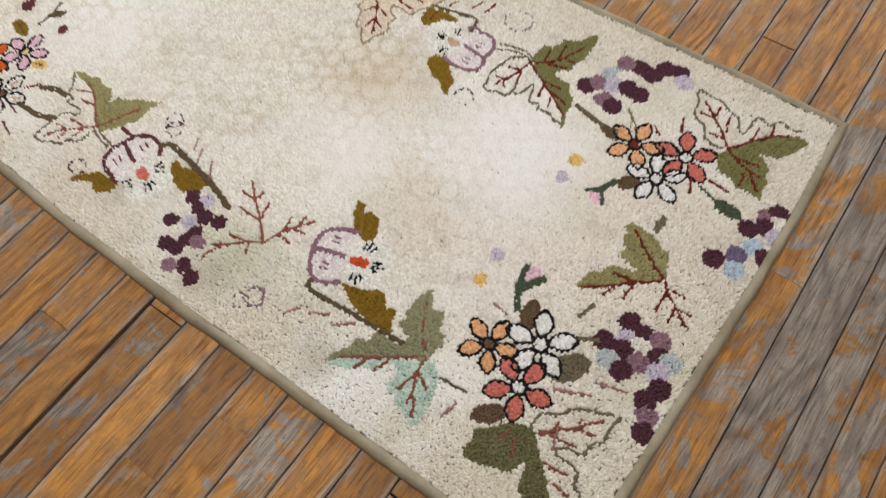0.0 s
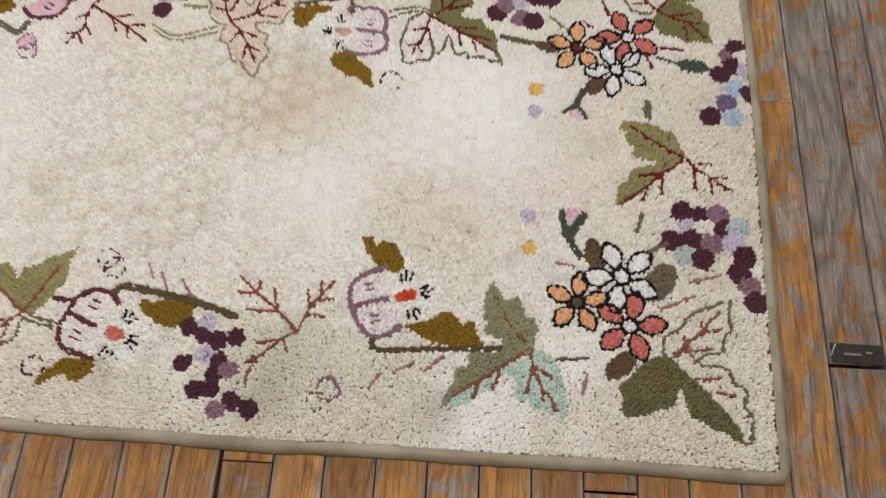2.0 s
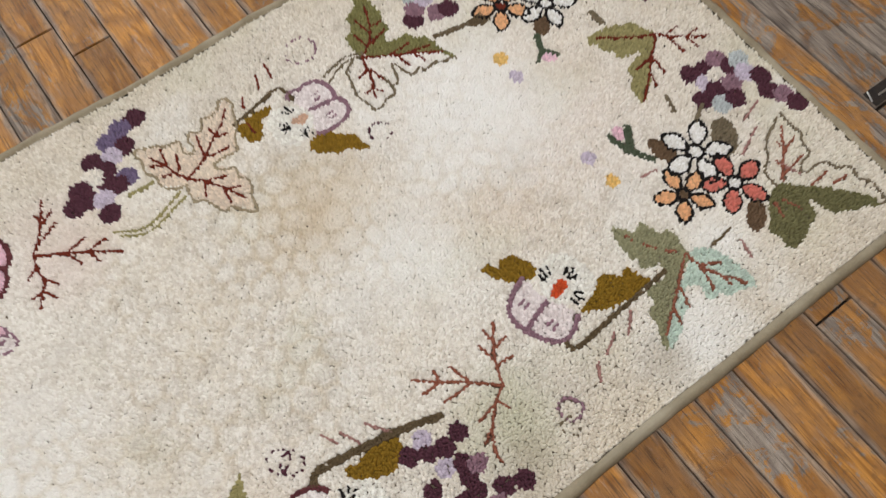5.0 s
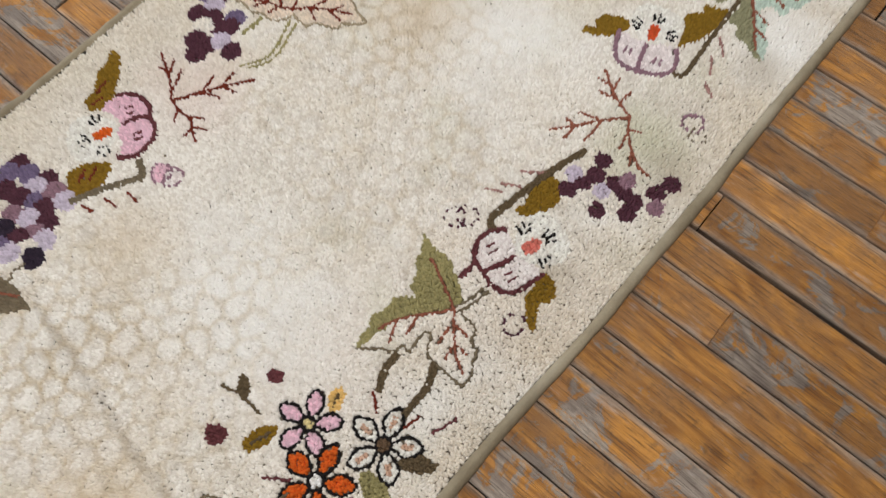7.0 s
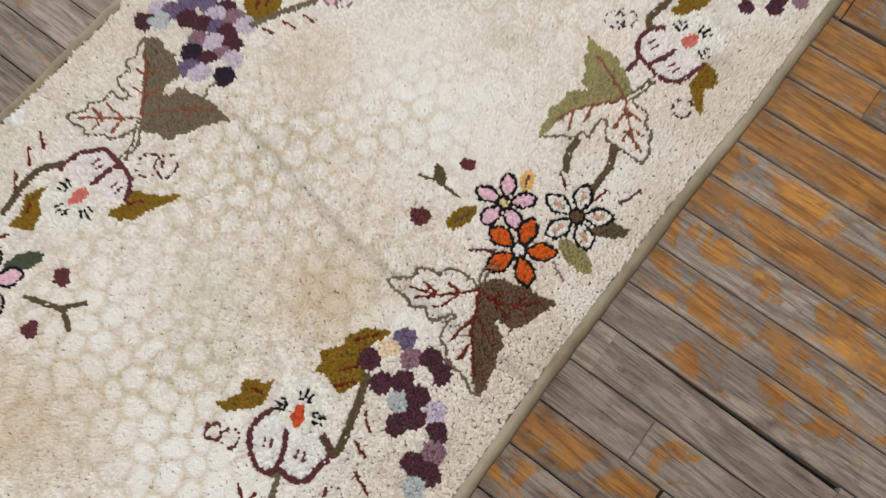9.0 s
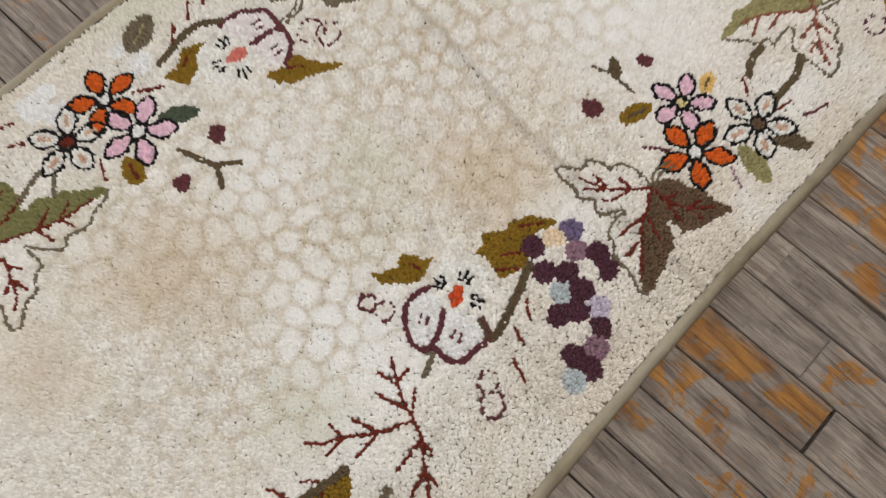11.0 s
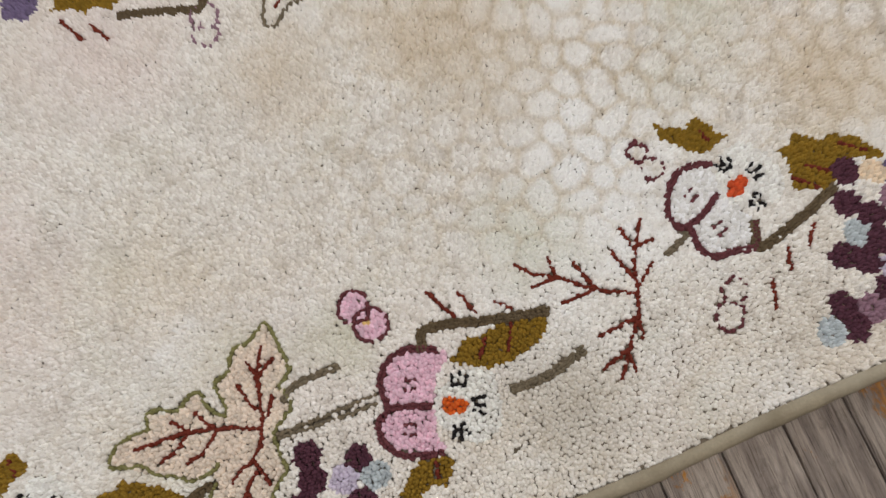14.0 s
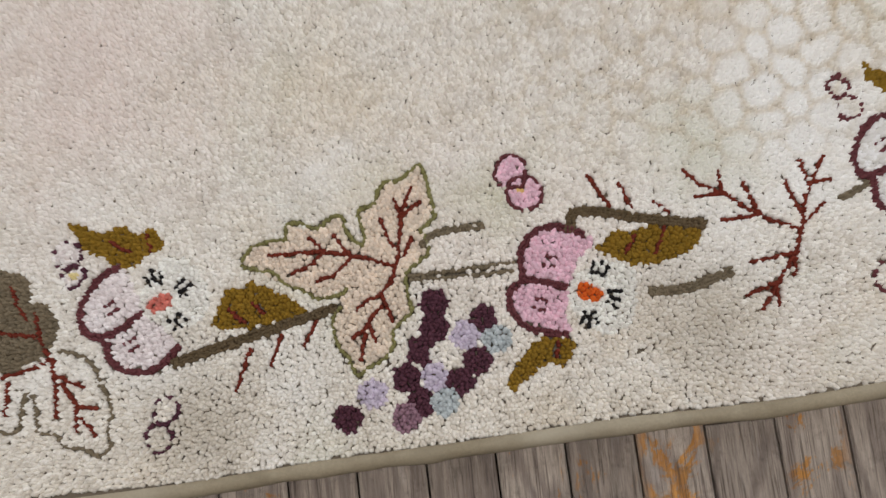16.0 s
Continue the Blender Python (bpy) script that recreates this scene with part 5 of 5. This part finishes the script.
twig([[(-0.982, 0.655), (-0.960, 0.686), (-0.940, 0.725)],
      [(-0.956, 0.691), (-0.935, 0.703)],
      [(-0.969, 0.668), (-0.939, 0.683)],
      [(-0.954, 0.694), (-0.958, 0.710)],
      [(-0.982, 0.655), (-0.946, 0.634), (-0.919, 0.617), (-0.884, 0.593)],
      [(-0.946, 0.634), (-0.917, 0.640)],
      [(-0.946, 0.634), (-0.935, 0.608)],
      [(-0.921, 0.619), (-0.896, 0.623)],
      [(-0.921, 0.619), (-0.915, 0.598)],
      [(-0.982, 0.655), (-0.985, 0.637), (-0.986, 0.612), (-0.996, 0.596), (-1.004, 0.581)],
      [(-0.986, 0.639), (-1.002, 0.626)],
      [(-0.984, 0.617), (-0.973, 0.601)],
      [(-0.992, 0.602), (-1.008, 0.599)],
      [(-0.992, 0.602), (-0.983, 0.585)]], "rust")

# north side, pink pansy, big grape bunch and grey leaf
bract([(-0.985, 0.784), (-0.979, 0.770), (-1.001, 0.745), (-1.036, 0.716), (-1.055, 0.718), (-1.069, 0.728), (-1.062, 0.748), (-1.044, 0.748), (-1.018, 0.773), (-1.003, 0.770)], [(-1.022, 0.749), (-1.042, 0.745)], [(-1.044, 0.733), (-1.061, 0.733)])
bract([(-1.150, 0.678), (-1.121, 0.669), (-1.099, 0.643), (-1.121, 0.630), (-1.139, 0.626), (-1.164, 0.631), (-1.166, 0.651)], [(-1.132, 0.662), (-1.148, 0.655)], [(-1.119, 0.654), (-1.135, 0.647)])
stem([(-1.073, 0.619), (-1.088, 0.598), (-1.128, 0.621), (-1.173, 0.64)], "taupe", 0.008)
pansy(-1.079, 0.687, "pink", "wine", "orange", "ivory",
      rim_line=[(-1.027, 0.720), (-1.012, 0.707), (-1.007, 0.689), (-1.009, 0.672), (-1.019, 0.657), (-1.024, 0.642), (-1.037, 0.630), (-1.055, 0.627), (-1.073, 0.629), (-1.089, 0.645)],
      notch=[(-1.018, 0.658), (-1.032, 0.672), (-1.051, 0.677)],
      petals=[[(-1.054, 0.718), (-1.028, 0.719), (-1.012, 0.707), (-1.007, 0.689), (-1.009, 0.672), (-1.018, 0.658), (-1.051, 0.677), (-1.050, 0.692)],
              [(-1.051, 0.677), (-1.019, 0.657), (-1.026, 0.641), (-1.037, 0.630), (-1.055, 0.627), (-1.073, 0.629), (-1.087, 0.642), (-1.070, 0.656), (-1.064, 0.675)]])
ticks("rust", (-1.114, 0.594, -1.115, 0.573), (-1.14, 0.609, -1.138, 0.587), (-1.166, 0.624, -1.163, 0.606))
ring(-1.066, 0.582, 0.014, "mauve", 0.2, "pink")
ring(-1.059, 0.564, 0.014, "mauve", 0.2, "blush")
grapes(0.0139, (-1.184, 0.737, "plum"), (-1.202, 0.737, "violet"), (-1.184, 0.716, "violet"), (-1.174, 0.689, "plum"), (-1.235, 0.764, "lilac"), (-1.224, 0.746, "violet"), (-1.26, 0.763, "plum"), (-1.247, 0.748, "slate"), (-1.22, 0.72, "plum"), (-1.191, 0.692, "lilac"), (-1.213, 0.696, "plum"), (-1.204, 0.675, "violet"), (-1.178, 0.669, "mauve"), (-1.2, 0.659, "plum"), (-1.177, 0.647, "lilac"), (-1.236, 0.682, "mauve"), (-1.225, 0.662, "lilac"), (-1.212, 0.64, "plum"), (-1.256, 0.676, "ink"), (-1.234, 0.639, "mauve"), (-1.23, 0.622, "lilac"), (-1.252, 0.65, "plum"), (-1.276, 0.66, "violet"), (-1.254, 0.627, "pale"), (-1.273, 0.643, "lilac"), (-1.255, 0.614, "ink"))
drawn_leaf("taupe", [[(-1.281, 0.745), (-1.270, 0.736), (-1.269, 0.720), (-1.276, 0.705), (-1.273, 0.690), (-1.280, 0.681), (-1.287, 0.665), (-1.299, 0.662), (-1.316, 0.666), (-1.328, 0.660), (-1.321, 0.651), (-1.310, 0.651), (-1.300, 0.645), (-1.303, 0.634), (-1.297, 0.620), (-1.294, 0.602), (-1.296, 0.584), (-1.301, 0.555), (-1.304, 0.566), (-1.314, 0.572), (-1.329, 0.584), (-1.345, 0.589), (-1.361, 0.600), (-1.369, 0.597), (-1.374, 0.608), (-1.375, 0.623), (-1.383, 0.637), (-1.379, 0.648), (-1.361, 0.668), (-1.335, 0.691), (-1.309, 0.715)]],
           outline=[[(-1.281, 0.745), (-1.295, 0.741), (-1.308, 0.731), (-1.321, 0.737), (-1.333, 0.724), (-1.347, 0.727), (-1.355, 0.717), (-1.355, 0.702), (-1.359, 0.694), (-1.368, 0.702), (-1.368, 0.718), (-1.384, 0.718), (-1.400, 0.729), (-1.411, 0.725), (-1.427, 0.739), (-1.433, 0.737), (-1.433, 0.726), (-1.430, 0.708), (-1.434, 0.696), (-1.420, 0.678), (-1.418, 0.665), (-1.405, 0.657), (-1.390, 0.651)]], rim="taupe",
           veins=[[(-1.373, 0.658), (-1.387, 0.676), (-1.403, 0.697), (-1.423, 0.724)],
                  [(-1.403, 0.696), (-1.401, 0.719)],
                  [(-1.386, 0.676), (-1.385, 0.709)],
                  [(-1.405, 0.696), (-1.422, 0.697)],
                  [(-1.389, 0.676), (-1.411, 0.673)],
                  [(-1.367, 0.661), (-1.344, 0.680), (-1.320, 0.701), (-1.296, 0.728)],
                  [(-1.344, 0.680), (-1.344, 0.699)],
                  [(-1.342, 0.678), (-1.322, 0.666)],
                  [(-1.322, 0.696), (-1.321, 0.716)],
                  [(-1.320, 0.698), (-1.297, 0.692)],
                  [(-1.361, 0.653), (-1.322, 0.617), (-1.299, 0.587)],
                  [(-1.331, 0.608), (-1.312, 0.611)]], vein="brick")
stem([(-1.378, 0.657), (-1.407, 0.637), (-1.431, 0.636)], "taupe", 0.003)
stem([(-1.375, 0.652), (-1.404, 0.631), (-1.428, 0.629)], "taupe", 0.003)
stem([(-1.297, 0.614), (-1.268, 0.616)], "taupe", 0.004)

# north side, white pansy and flowers with a repaired patch
bract([(-1.501, 0.594), (-1.474, 0.585), (-1.449, 0.585), (-1.443, 0.564), (-1.417, 0.535), (-1.440, 0.541), (-1.457, 0.550), (-1.476, 0.556), (-1.491, 0.572)], [(-1.469, 0.579), (-1.455, 0.567)])
bract([(-1.588, 0.680), (-1.566, 0.678), (-1.545, 0.696), (-1.514, 0.682), (-1.527, 0.672), (-1.550, 0.657), (-1.570, 0.651), (-1.580, 0.667)], [(-1.541, 0.684), (-1.559, 0.675)])
stem([(-1.482, 0.689), (-1.517, 0.709), (-1.579, 0.699)], "bark", 0.008)
pansy(-1.502, 0.638, "blush", "wine", "coral", "ivory",
      rim_line=[(-1.491, 0.685), (-1.465, 0.685), (-1.444, 0.671), (-1.434, 0.659), (-1.436, 0.635), (-1.439, 0.611), (-1.451, 0.595), (-1.469, 0.585)],
      notch=[(-1.435, 0.626), (-1.448, 0.633), (-1.480, 0.637)],
      petals=[[(-1.489, 0.682), (-1.467, 0.684), (-1.444, 0.670), (-1.435, 0.653), (-1.438, 0.630), (-1.477, 0.634), (-1.491, 0.658)],
              [(-1.438, 0.630), (-1.439, 0.611), (-1.454, 0.592), (-1.474, 0.585), (-1.482, 0.602), (-1.480, 0.632)]])
ticks("rust", (-1.469, 0.749, -1.482, 0.728), (-1.495, 0.744, -1.512, 0.722), (-1.529, 0.732, -1.548, 0.709))
ring(-1.414, 0.597, 0.016, "wine", 0.45)
ring(-1.4, 0.579, 0.016, "wine", 0.45)
for px, py, pr in ((-1.726, 0.765, 0.022), (-1.708, 0.735, 0.019), (-1.703, 0.772, 0.014), (-1.473, 0.793, 0.014), (-1.594, 0.716, 0.017), (-1.604, 0.751, 0.011)):
    dot(px, py, pr, "patch", "repair_patch")
blade((-1.542, 0.766), (-1.595, 0.738), 0.038, "taupe", "sage")
blade((-1.626, 0.641), (-1.585, 0.612), 0.023, "pine")
blade((-1.687, 0.629), (-1.696, 0.588), 0.026, "mustard", "rust")
flower(-1.724, 0.696, 0.044, 54, "ivory", "rust", vein="fawn")
flower(-1.657, 0.71, 0.042, 4, "orange", "white")
flower(-1.655, 0.645, 0.044, -39, "pink", "white")
dot(-1.59, 0.573, 0.012, "wine", "bud")
dot(-1.661, 0.555, 0.012, "wine", "bud")
stem([(-1.636, 0.591), (-1.627, 0.567), (-1.62, 0.542), (-1.631, 0.517)], "bark", 0.005)
stem([(-1.623, 0.549), (-1.595, 0.525)], "bark", 0.005)
dot(-1.614, 0.524, 0.013, "pale", "bud")
ticks("rust", (-1.626, 0.692, -1.594, 0.671), (-1.78, 0.776, -1.756, 0.766), (-1.78, 0.745, -1.758, 0.732), (-1.711, 0.648, -1.722, 0.624), width=0.004)
stem([(-1.771, 0.69), (-1.813, 0.676)], "taupe", 0.007)
stem([(-1.761, 0.673), (-1.778, 0.652)], "taupe", 0.006)

# north side, last leaf and pansy
drawn_leaf("olive", [[(-1.817, 0.748), (-1.814, 0.739), (-1.814, 0.727), (-1.810, 0.709), (-1.805, 0.692), (-1.809, 0.691), (-1.801, 0.680), (-1.806, 0.673), (-1.819, 0.666), (-1.812, 0.662), (-1.799, 0.665), (-1.791, 0.661), (-1.778, 0.651), (-1.767, 0.651), (-1.752, 0.634), (-1.736, 0.624), (-1.726, 0.615), (-1.734, 0.611), (-1.747, 0.613), (-1.767, 0.617), (-1.790, 0.620), (-1.819, 0.632), (-1.847, 0.646), (-1.868, 0.658), (-1.870, 0.666), (-1.878, 0.672), (-1.873, 0.689), (-1.870, 0.698), (-1.862, 0.706), (-1.861, 0.723), (-1.856, 0.727), (-1.836, 0.733)]],
           outline=[[(-1.729, 0.612), (-1.738, 0.604), (-1.758, 0.601), (-1.771, 0.592), (-1.796, 0.599), (-1.808, 0.590), (-1.823, 0.602), (-1.832, 0.615), (-1.838, 0.624), (-1.841, 0.618), (-1.838, 0.599), (-1.842, 0.590), (-1.851, 0.589), (-1.864, 0.571), (-1.875, 0.570), (-1.890, 0.560), (-1.898, 0.551), (-1.908, 0.554), (-1.908, 0.566), (-1.901, 0.586), (-1.909, 0.597), (-1.901, 0.616), (-1.893, 0.626), (-1.892, 0.642), (-1.887, 0.650), (-1.875, 0.657)]], rim="taupe",
           veins=[[(-1.870, 0.656), (-1.853, 0.674), (-1.838, 0.696), (-1.827, 0.726)],
                  [(-1.838, 0.696), (-1.842, 0.712)],
                  [(-1.838, 0.696), (-1.817, 0.701)],
                  [(-1.855, 0.671), (-1.837, 0.669), (-1.810, 0.677)],
                  [(-1.856, 0.673), (-1.859, 0.695)],
                  [(-1.870, 0.656), (-1.847, 0.645), (-1.819, 0.632), (-1.790, 0.621), (-1.748, 0.615)],
                  [(-1.817, 0.631), (-1.792, 0.643)],
                  [(-1.818, 0.629), (-1.812, 0.608)],
                  [(-1.791, 0.622), (-1.769, 0.633)],
                  [(-1.789, 0.619), (-1.785, 0.605)],
                  [(-1.870, 0.656), (-1.870, 0.636), (-1.867, 0.623), (-1.875, 0.604), (-1.881, 0.584), (-1.892, 0.571)],
                  [(-1.871, 0.635), (-1.887, 0.625)],
                  [(-1.868, 0.623), (-1.859, 0.606)],
                  [(-1.875, 0.604), (-1.890, 0.595)],
                  [(-1.873, 0.602), (-1.869, 0.581)]], vein="rust")
sepal((-2.022, 0.67), (-2.116, 0.651), 0.043, "mustard", 2)
stem([(-1.958, 0.623), (-1.966, 0.599), (-1.994, 0.606), (-2.049, 0.621)], "bark", 0.009)
pansy(-1.971, 0.677, "petal", "wine", "coral", "ivory",
      rim_line=[(-1.954, 0.703), (-1.940, 0.708), (-1.922, 0.698), (-1.907, 0.680), (-1.904, 0.664), (-1.906, 0.649), (-1.912, 0.641), (-1.909, 0.628), (-1.917, 0.614), (-1.932, 0.610), (-1.952, 0.616), (-1.979, 0.635)],
      notch=[(-1.912, 0.643), (-1.934, 0.654), (-1.947, 0.658)],
      petals=[[(-1.948, 0.701), (-1.934, 0.703), (-1.917, 0.695), (-1.906, 0.677), (-1.904, 0.660), (-1.911, 0.643), (-1.934, 0.654), (-1.951, 0.660), (-1.950, 0.683)],
              [(-1.951, 0.659), (-1.934, 0.653), (-1.911, 0.642), (-1.909, 0.628), (-1.917, 0.614), (-1.932, 0.610), (-1.959, 0.621), (-1.963, 0.641)]])
ring(-1.965, 0.588, 0.015, "mauve", 0.5)
ring(-1.969, 0.566, 0.013, "mauve", 0.3)
ticks("rust", (-2.108, 0.637, -2.092, 0.609), (-2.08, 0.621, -2.065, 0.597))
dot(-2.144, 0.668, 0.018, "violet", "grape")

# -- binding, backing and the meshes of the rug --
rug = tagged(new("rug"), "worn cream hooked wool rug with floral border on plank floor", "rug")


def sheet(name, mat, z, inset):
    """The canvas under the pile."""
    bm = bmesh.new()
    xs = np.linspace(WEST, EAST, 60)
    grid = []
    for x in xs:
        a, b = float(south_edge(x)) - inset, float(north_edge(x)) + inset
        grid.append([bm.verts.new((x, y, z)) for y in np.linspace(a, b, 14)])
    for i in range(59):
        for j in range(13):
            bm.faces.new((grid[i][j], grid[i + 1][j], grid[i + 1][j + 1], grid[i][j + 1]))
    r = bmesh.ops.extrude_face_region(bm, geom=bm.faces[:])
    bmesh.ops.translate(bm, verts=[v for v in r["geom"] if isinstance(v, bmesh.types.BMVert)], vec=(0, 0, -z + 0.001))
    bmesh.ops.recalc_face_normals(bm, faces=bm.faces[:])
    me = bpy.data.meshes.new(name)
    bm.to_mesh(me)
    bm.free()
    me.materials.append(mat)
    ob = new(name, me)
    ob.parent = rug
    return ob


sheet("canvas_backing", plain("backing_canvas", (0.20, 0.165, 0.12)), 0.0045, 0.0)


def binding_mesh():
    """A rounded tape that wraps the edge all round."""
    path = []
    for x in np.linspace(WEST, EAST - 0.004, 150):
        path.append((x, float(south_edge(x)), 0, -1))
    for y in np.linspace(SOUTH + 0.006, NORTH - 0.006, 50):
        path.append((float(east_edge(y)), y, 1, 0))
    for x in np.linspace(EAST - 0.004, WEST, 150):
        path.append((x, float(north_edge(x)), 0, 1))
    for y in np.linspace(NORTH - 0.006, SOUTH + 0.006, 40):
        path.append((WEST, y, -1, 0))
    ring = [(-0.004, 0.0105), (-0.001, 0.0132), (0.003, 0.0140), (0.0065, 0.0128), (0.0088, 0.0098), (0.0104, 0.0058), (0.0108, 0.0025), (0.0104, 0.0), (-0.004, 0.0)]
    bm = bmesh.new()
    rows = []
    for i, (x, y, nx, ny) in enumerate(path):
        a, b = path[i - 1], path[(i + 1) % len(path)]
        tx, ty = b[0] - a[0], b[1] - a[1]
        k = math.hypot(tx, ty) or 1
        ox, oy = ty / k, -tx / k
        puff = 1 + 0.16 * noise.noise((x * 30, y * 30, 0)) + 0.10 * noise.noise((x * 110, y * 110, 3))
        z0 = float(rug_height(np.array(x), np.array(y)))
        rows.append([bm.verts.new((x + ox * o * puff, y + oy * o * puff, max(0.0005, h * puff + z0 * (h > 0.01)))) for o, h in ring])
    for i in range(len(rows)):
        a, b = rows[i], rows[(i + 1) % len(rows)]
        for j in range(len(ring) - 1):
            bm.faces.new((a[j], b[j], b[j + 1], a[j + 1]))
    bmesh.ops.recalc_face_normals(bm, faces=bm.faces[:])
    for f in bm.faces:
        f.smooth = True
    me = bpy.data.meshes.new("binding")
    bm.to_mesh(me)
    bm.free()
    me.materials.append(linen())
    return me


binding = new("binding", binding_mesh())
binding.parent = rug
tagged(binding, "olive-tan linen tape binding")

made = {}
for idx, (nm, dye, under) in enumerate(DESIGN):
    parts = [LOOPS[OWNER == idx]] + EXTRA.get(idx, [])
    p = np.vstack(parts)
    fine = sum(len(e) for e in parts[1:])
    if not len(p):
        continue
    ob = new("ground" if idx == 0 else nm, dome_mesh(nm, p, cream_wool() if idx == 0 else yarn(dye), fine))
    ob.parent = made.get(under, rug)
    if idx:
        tagged(ob, dye.replace("_", " ") + " wool " + nm.replace("_", " "))
    made[idx] = ob
    if len(p) < 45:
        tagged(ob, kind="stuff")
tagged(made[0], "worn cream wool loops", kind="stuff")

# ---- plank floor ----
floor = slab("floor", plain("subfloor_dirt", (0.03, 0.024, 0.02), 0.95), X0, X1, Y0, Y1, -0.05, -0.016)
tagged(floor, "worn strip floor of orange and grey weathered planks", "floor", kind="structure")
oak = plank_wood()
WIDE, LEANING = 0.0618, -0.022
# seams between the boards, from west to east: even strips, then odd widths past the rug's end
FIRST = 71
SEAMS = [-0.228 + k * WIDE for k in range(-FIRST, 1)]
for w in [0.063, 0.060, 0.061, 0.059, 0.062, 0.069, 0.049, 0.058, 0.060, 0.076, 0.057] + [WIDE] * 34:
    SEAMS.append(SEAMS[-1] + w)
PLANKS = {}


def plank(x0, x1, y0, y1, drop=0.0, trim=0.0):
    """One floor board between two seams and two end joints; alike sizes share a mesh. trim: a shrunken edge that leaves a gap."""
    length, wide = round(y1 - y0, 2), round(x1 - x0, 4)
    key = (length, wide, trim)
    if key not in PLANKS:
        bm = bmesh.new()
        a, b, h = wide / 2 - 0.001, wide / 2 - 0.001, length / 2 - 0.0011
        top = [(-a, -h), (b - trim, -h), (b - trim * 0.6, 0.0), (b, h), (-a, h)] if trim else [(-a, -h), (b, -h), (b, h), (-a, h)]
        f = bm.faces.new([bm.verts.new((x, y, 0)) for x, y in top])
        r = bmesh.ops.extrude_face_region(bm, geom=[f])
        bmesh.ops.translate(bm, verts=[v for v in r["geom"] if isinstance(v, bmesh.types.BMVert)], vec=(0, 0, -0.016))
        bmesh.ops.recalc_face_normals(bm, faces=bm.faces[:])
        bmesh.ops.bevel(bm, geom=[e for e in bm.edges if all(v.co.z > -0.001 for v in e.verts)], offset=0.0011, segments=2, affect="EDGES")
        PLANKS[key] = bpy.data.meshes.new("plank")
        bm.to_mesh(PLANKS[key])
        bm.free()
        PLANKS[key].materials.append(oak)
    ob = new("plank", PLANKS[key])
    mid = (y0 + y1) / 2
    ob.matrix_world = Matrix.Translation(((x0 + x1) / 2 + LEANING * mid, mid, -drop)) @ Matrix.Rotation(-math.atan(LEANING), 4, "Z")
    ob.parent = floor
    return ob


chance = random.Random(5)
JOINTS = {-7: [-0.003], -4: [-0.060], -5: [-0.168], 1: [0.942], 4: [0.551], 5: [0.168], 0: [-0.004], -17: [-0.308, -0.011], -18: [-0.105], -19: [-0.154], -9: [-0.097, 0.931], -25: [-0.001], -12: [0.912], -10: [0.995]}
GAPS = {-8: 0.007, -17: 0.007}
for k in range(len(SEAMS) - 1):
    row = k - FIRST
    x0, x1 = SEAMS[k], SEAMS[k + 1]
    if not (X0 - 0.02 < x0 and x1 < X1 + 0.02):
        continue
    cuts = JOINTS.get(row, []) + [chance.uniform(0.2, 0.65), chance.uniform(-1.4, -0.6), chance.uniform(-2.2, -1.6), chance.uniform(1.3, 2.0), chance.uniform(2.4, 3.1)]
    if 3 <= row < 10:
        cuts = JOINTS.get(row, []) + [chance.uniform(-1.4, -0.5), chance.uniform(1.2, 1.6)]
    ends = [Y0 + 0.004] + [round(c, 3) for c in sorted(cuts)] + [Y1 - 0.004]
    for a, b in zip(ends, ends[1:]):
        if b - a > 0.05:
            plank(x0, x1, a, b, chance.uniform(0, 0.0009), GAPS.get(row, 0.0) if a < -0.15 < b else 0.0)

# ---- a shaded recess in the floor, made as a dark sheet with metal bits ----
plate = tagged(new("floor_recess"), "dark sheet standing for shaded recess in floor board, bright metal staples", "metal plate")
plate.location = (0.108, 0.185, 0.0)
recess_dark, bright = metal("shaded_recess", (0.085, 0.075, 0.07), 0.6), metal("worn_steel", (0.75, 0.72, 0.68), 0.3)
# flat dark sheet in place of the recess's shade; bright bits are metal
slab("recess_shade", recess_dark, -0.032, 0.033, -0.013, 0.012, 0.0002, 0.0016, parent=plate, bevel=0.0006)
for k, (px, py, w) in enumerate(((-0.006, -0.002, 0.011), (0.014, 0.001, 0.004))):
    slab("staple", bright, px - w, px + w, py - 0.0016, py + 0.0016, 0.0017, 0.0042, parent=plate, bevel=0.001)
pin = slab("bent_nail", bright, -0.0012, 0.0012, -0.009, 0.009, 0.0017, 0.0040, parent=plate, bevel=0.0008)
pin.matrix_local = pose(-0.029, 0.003, 0, 0, 0, -25)
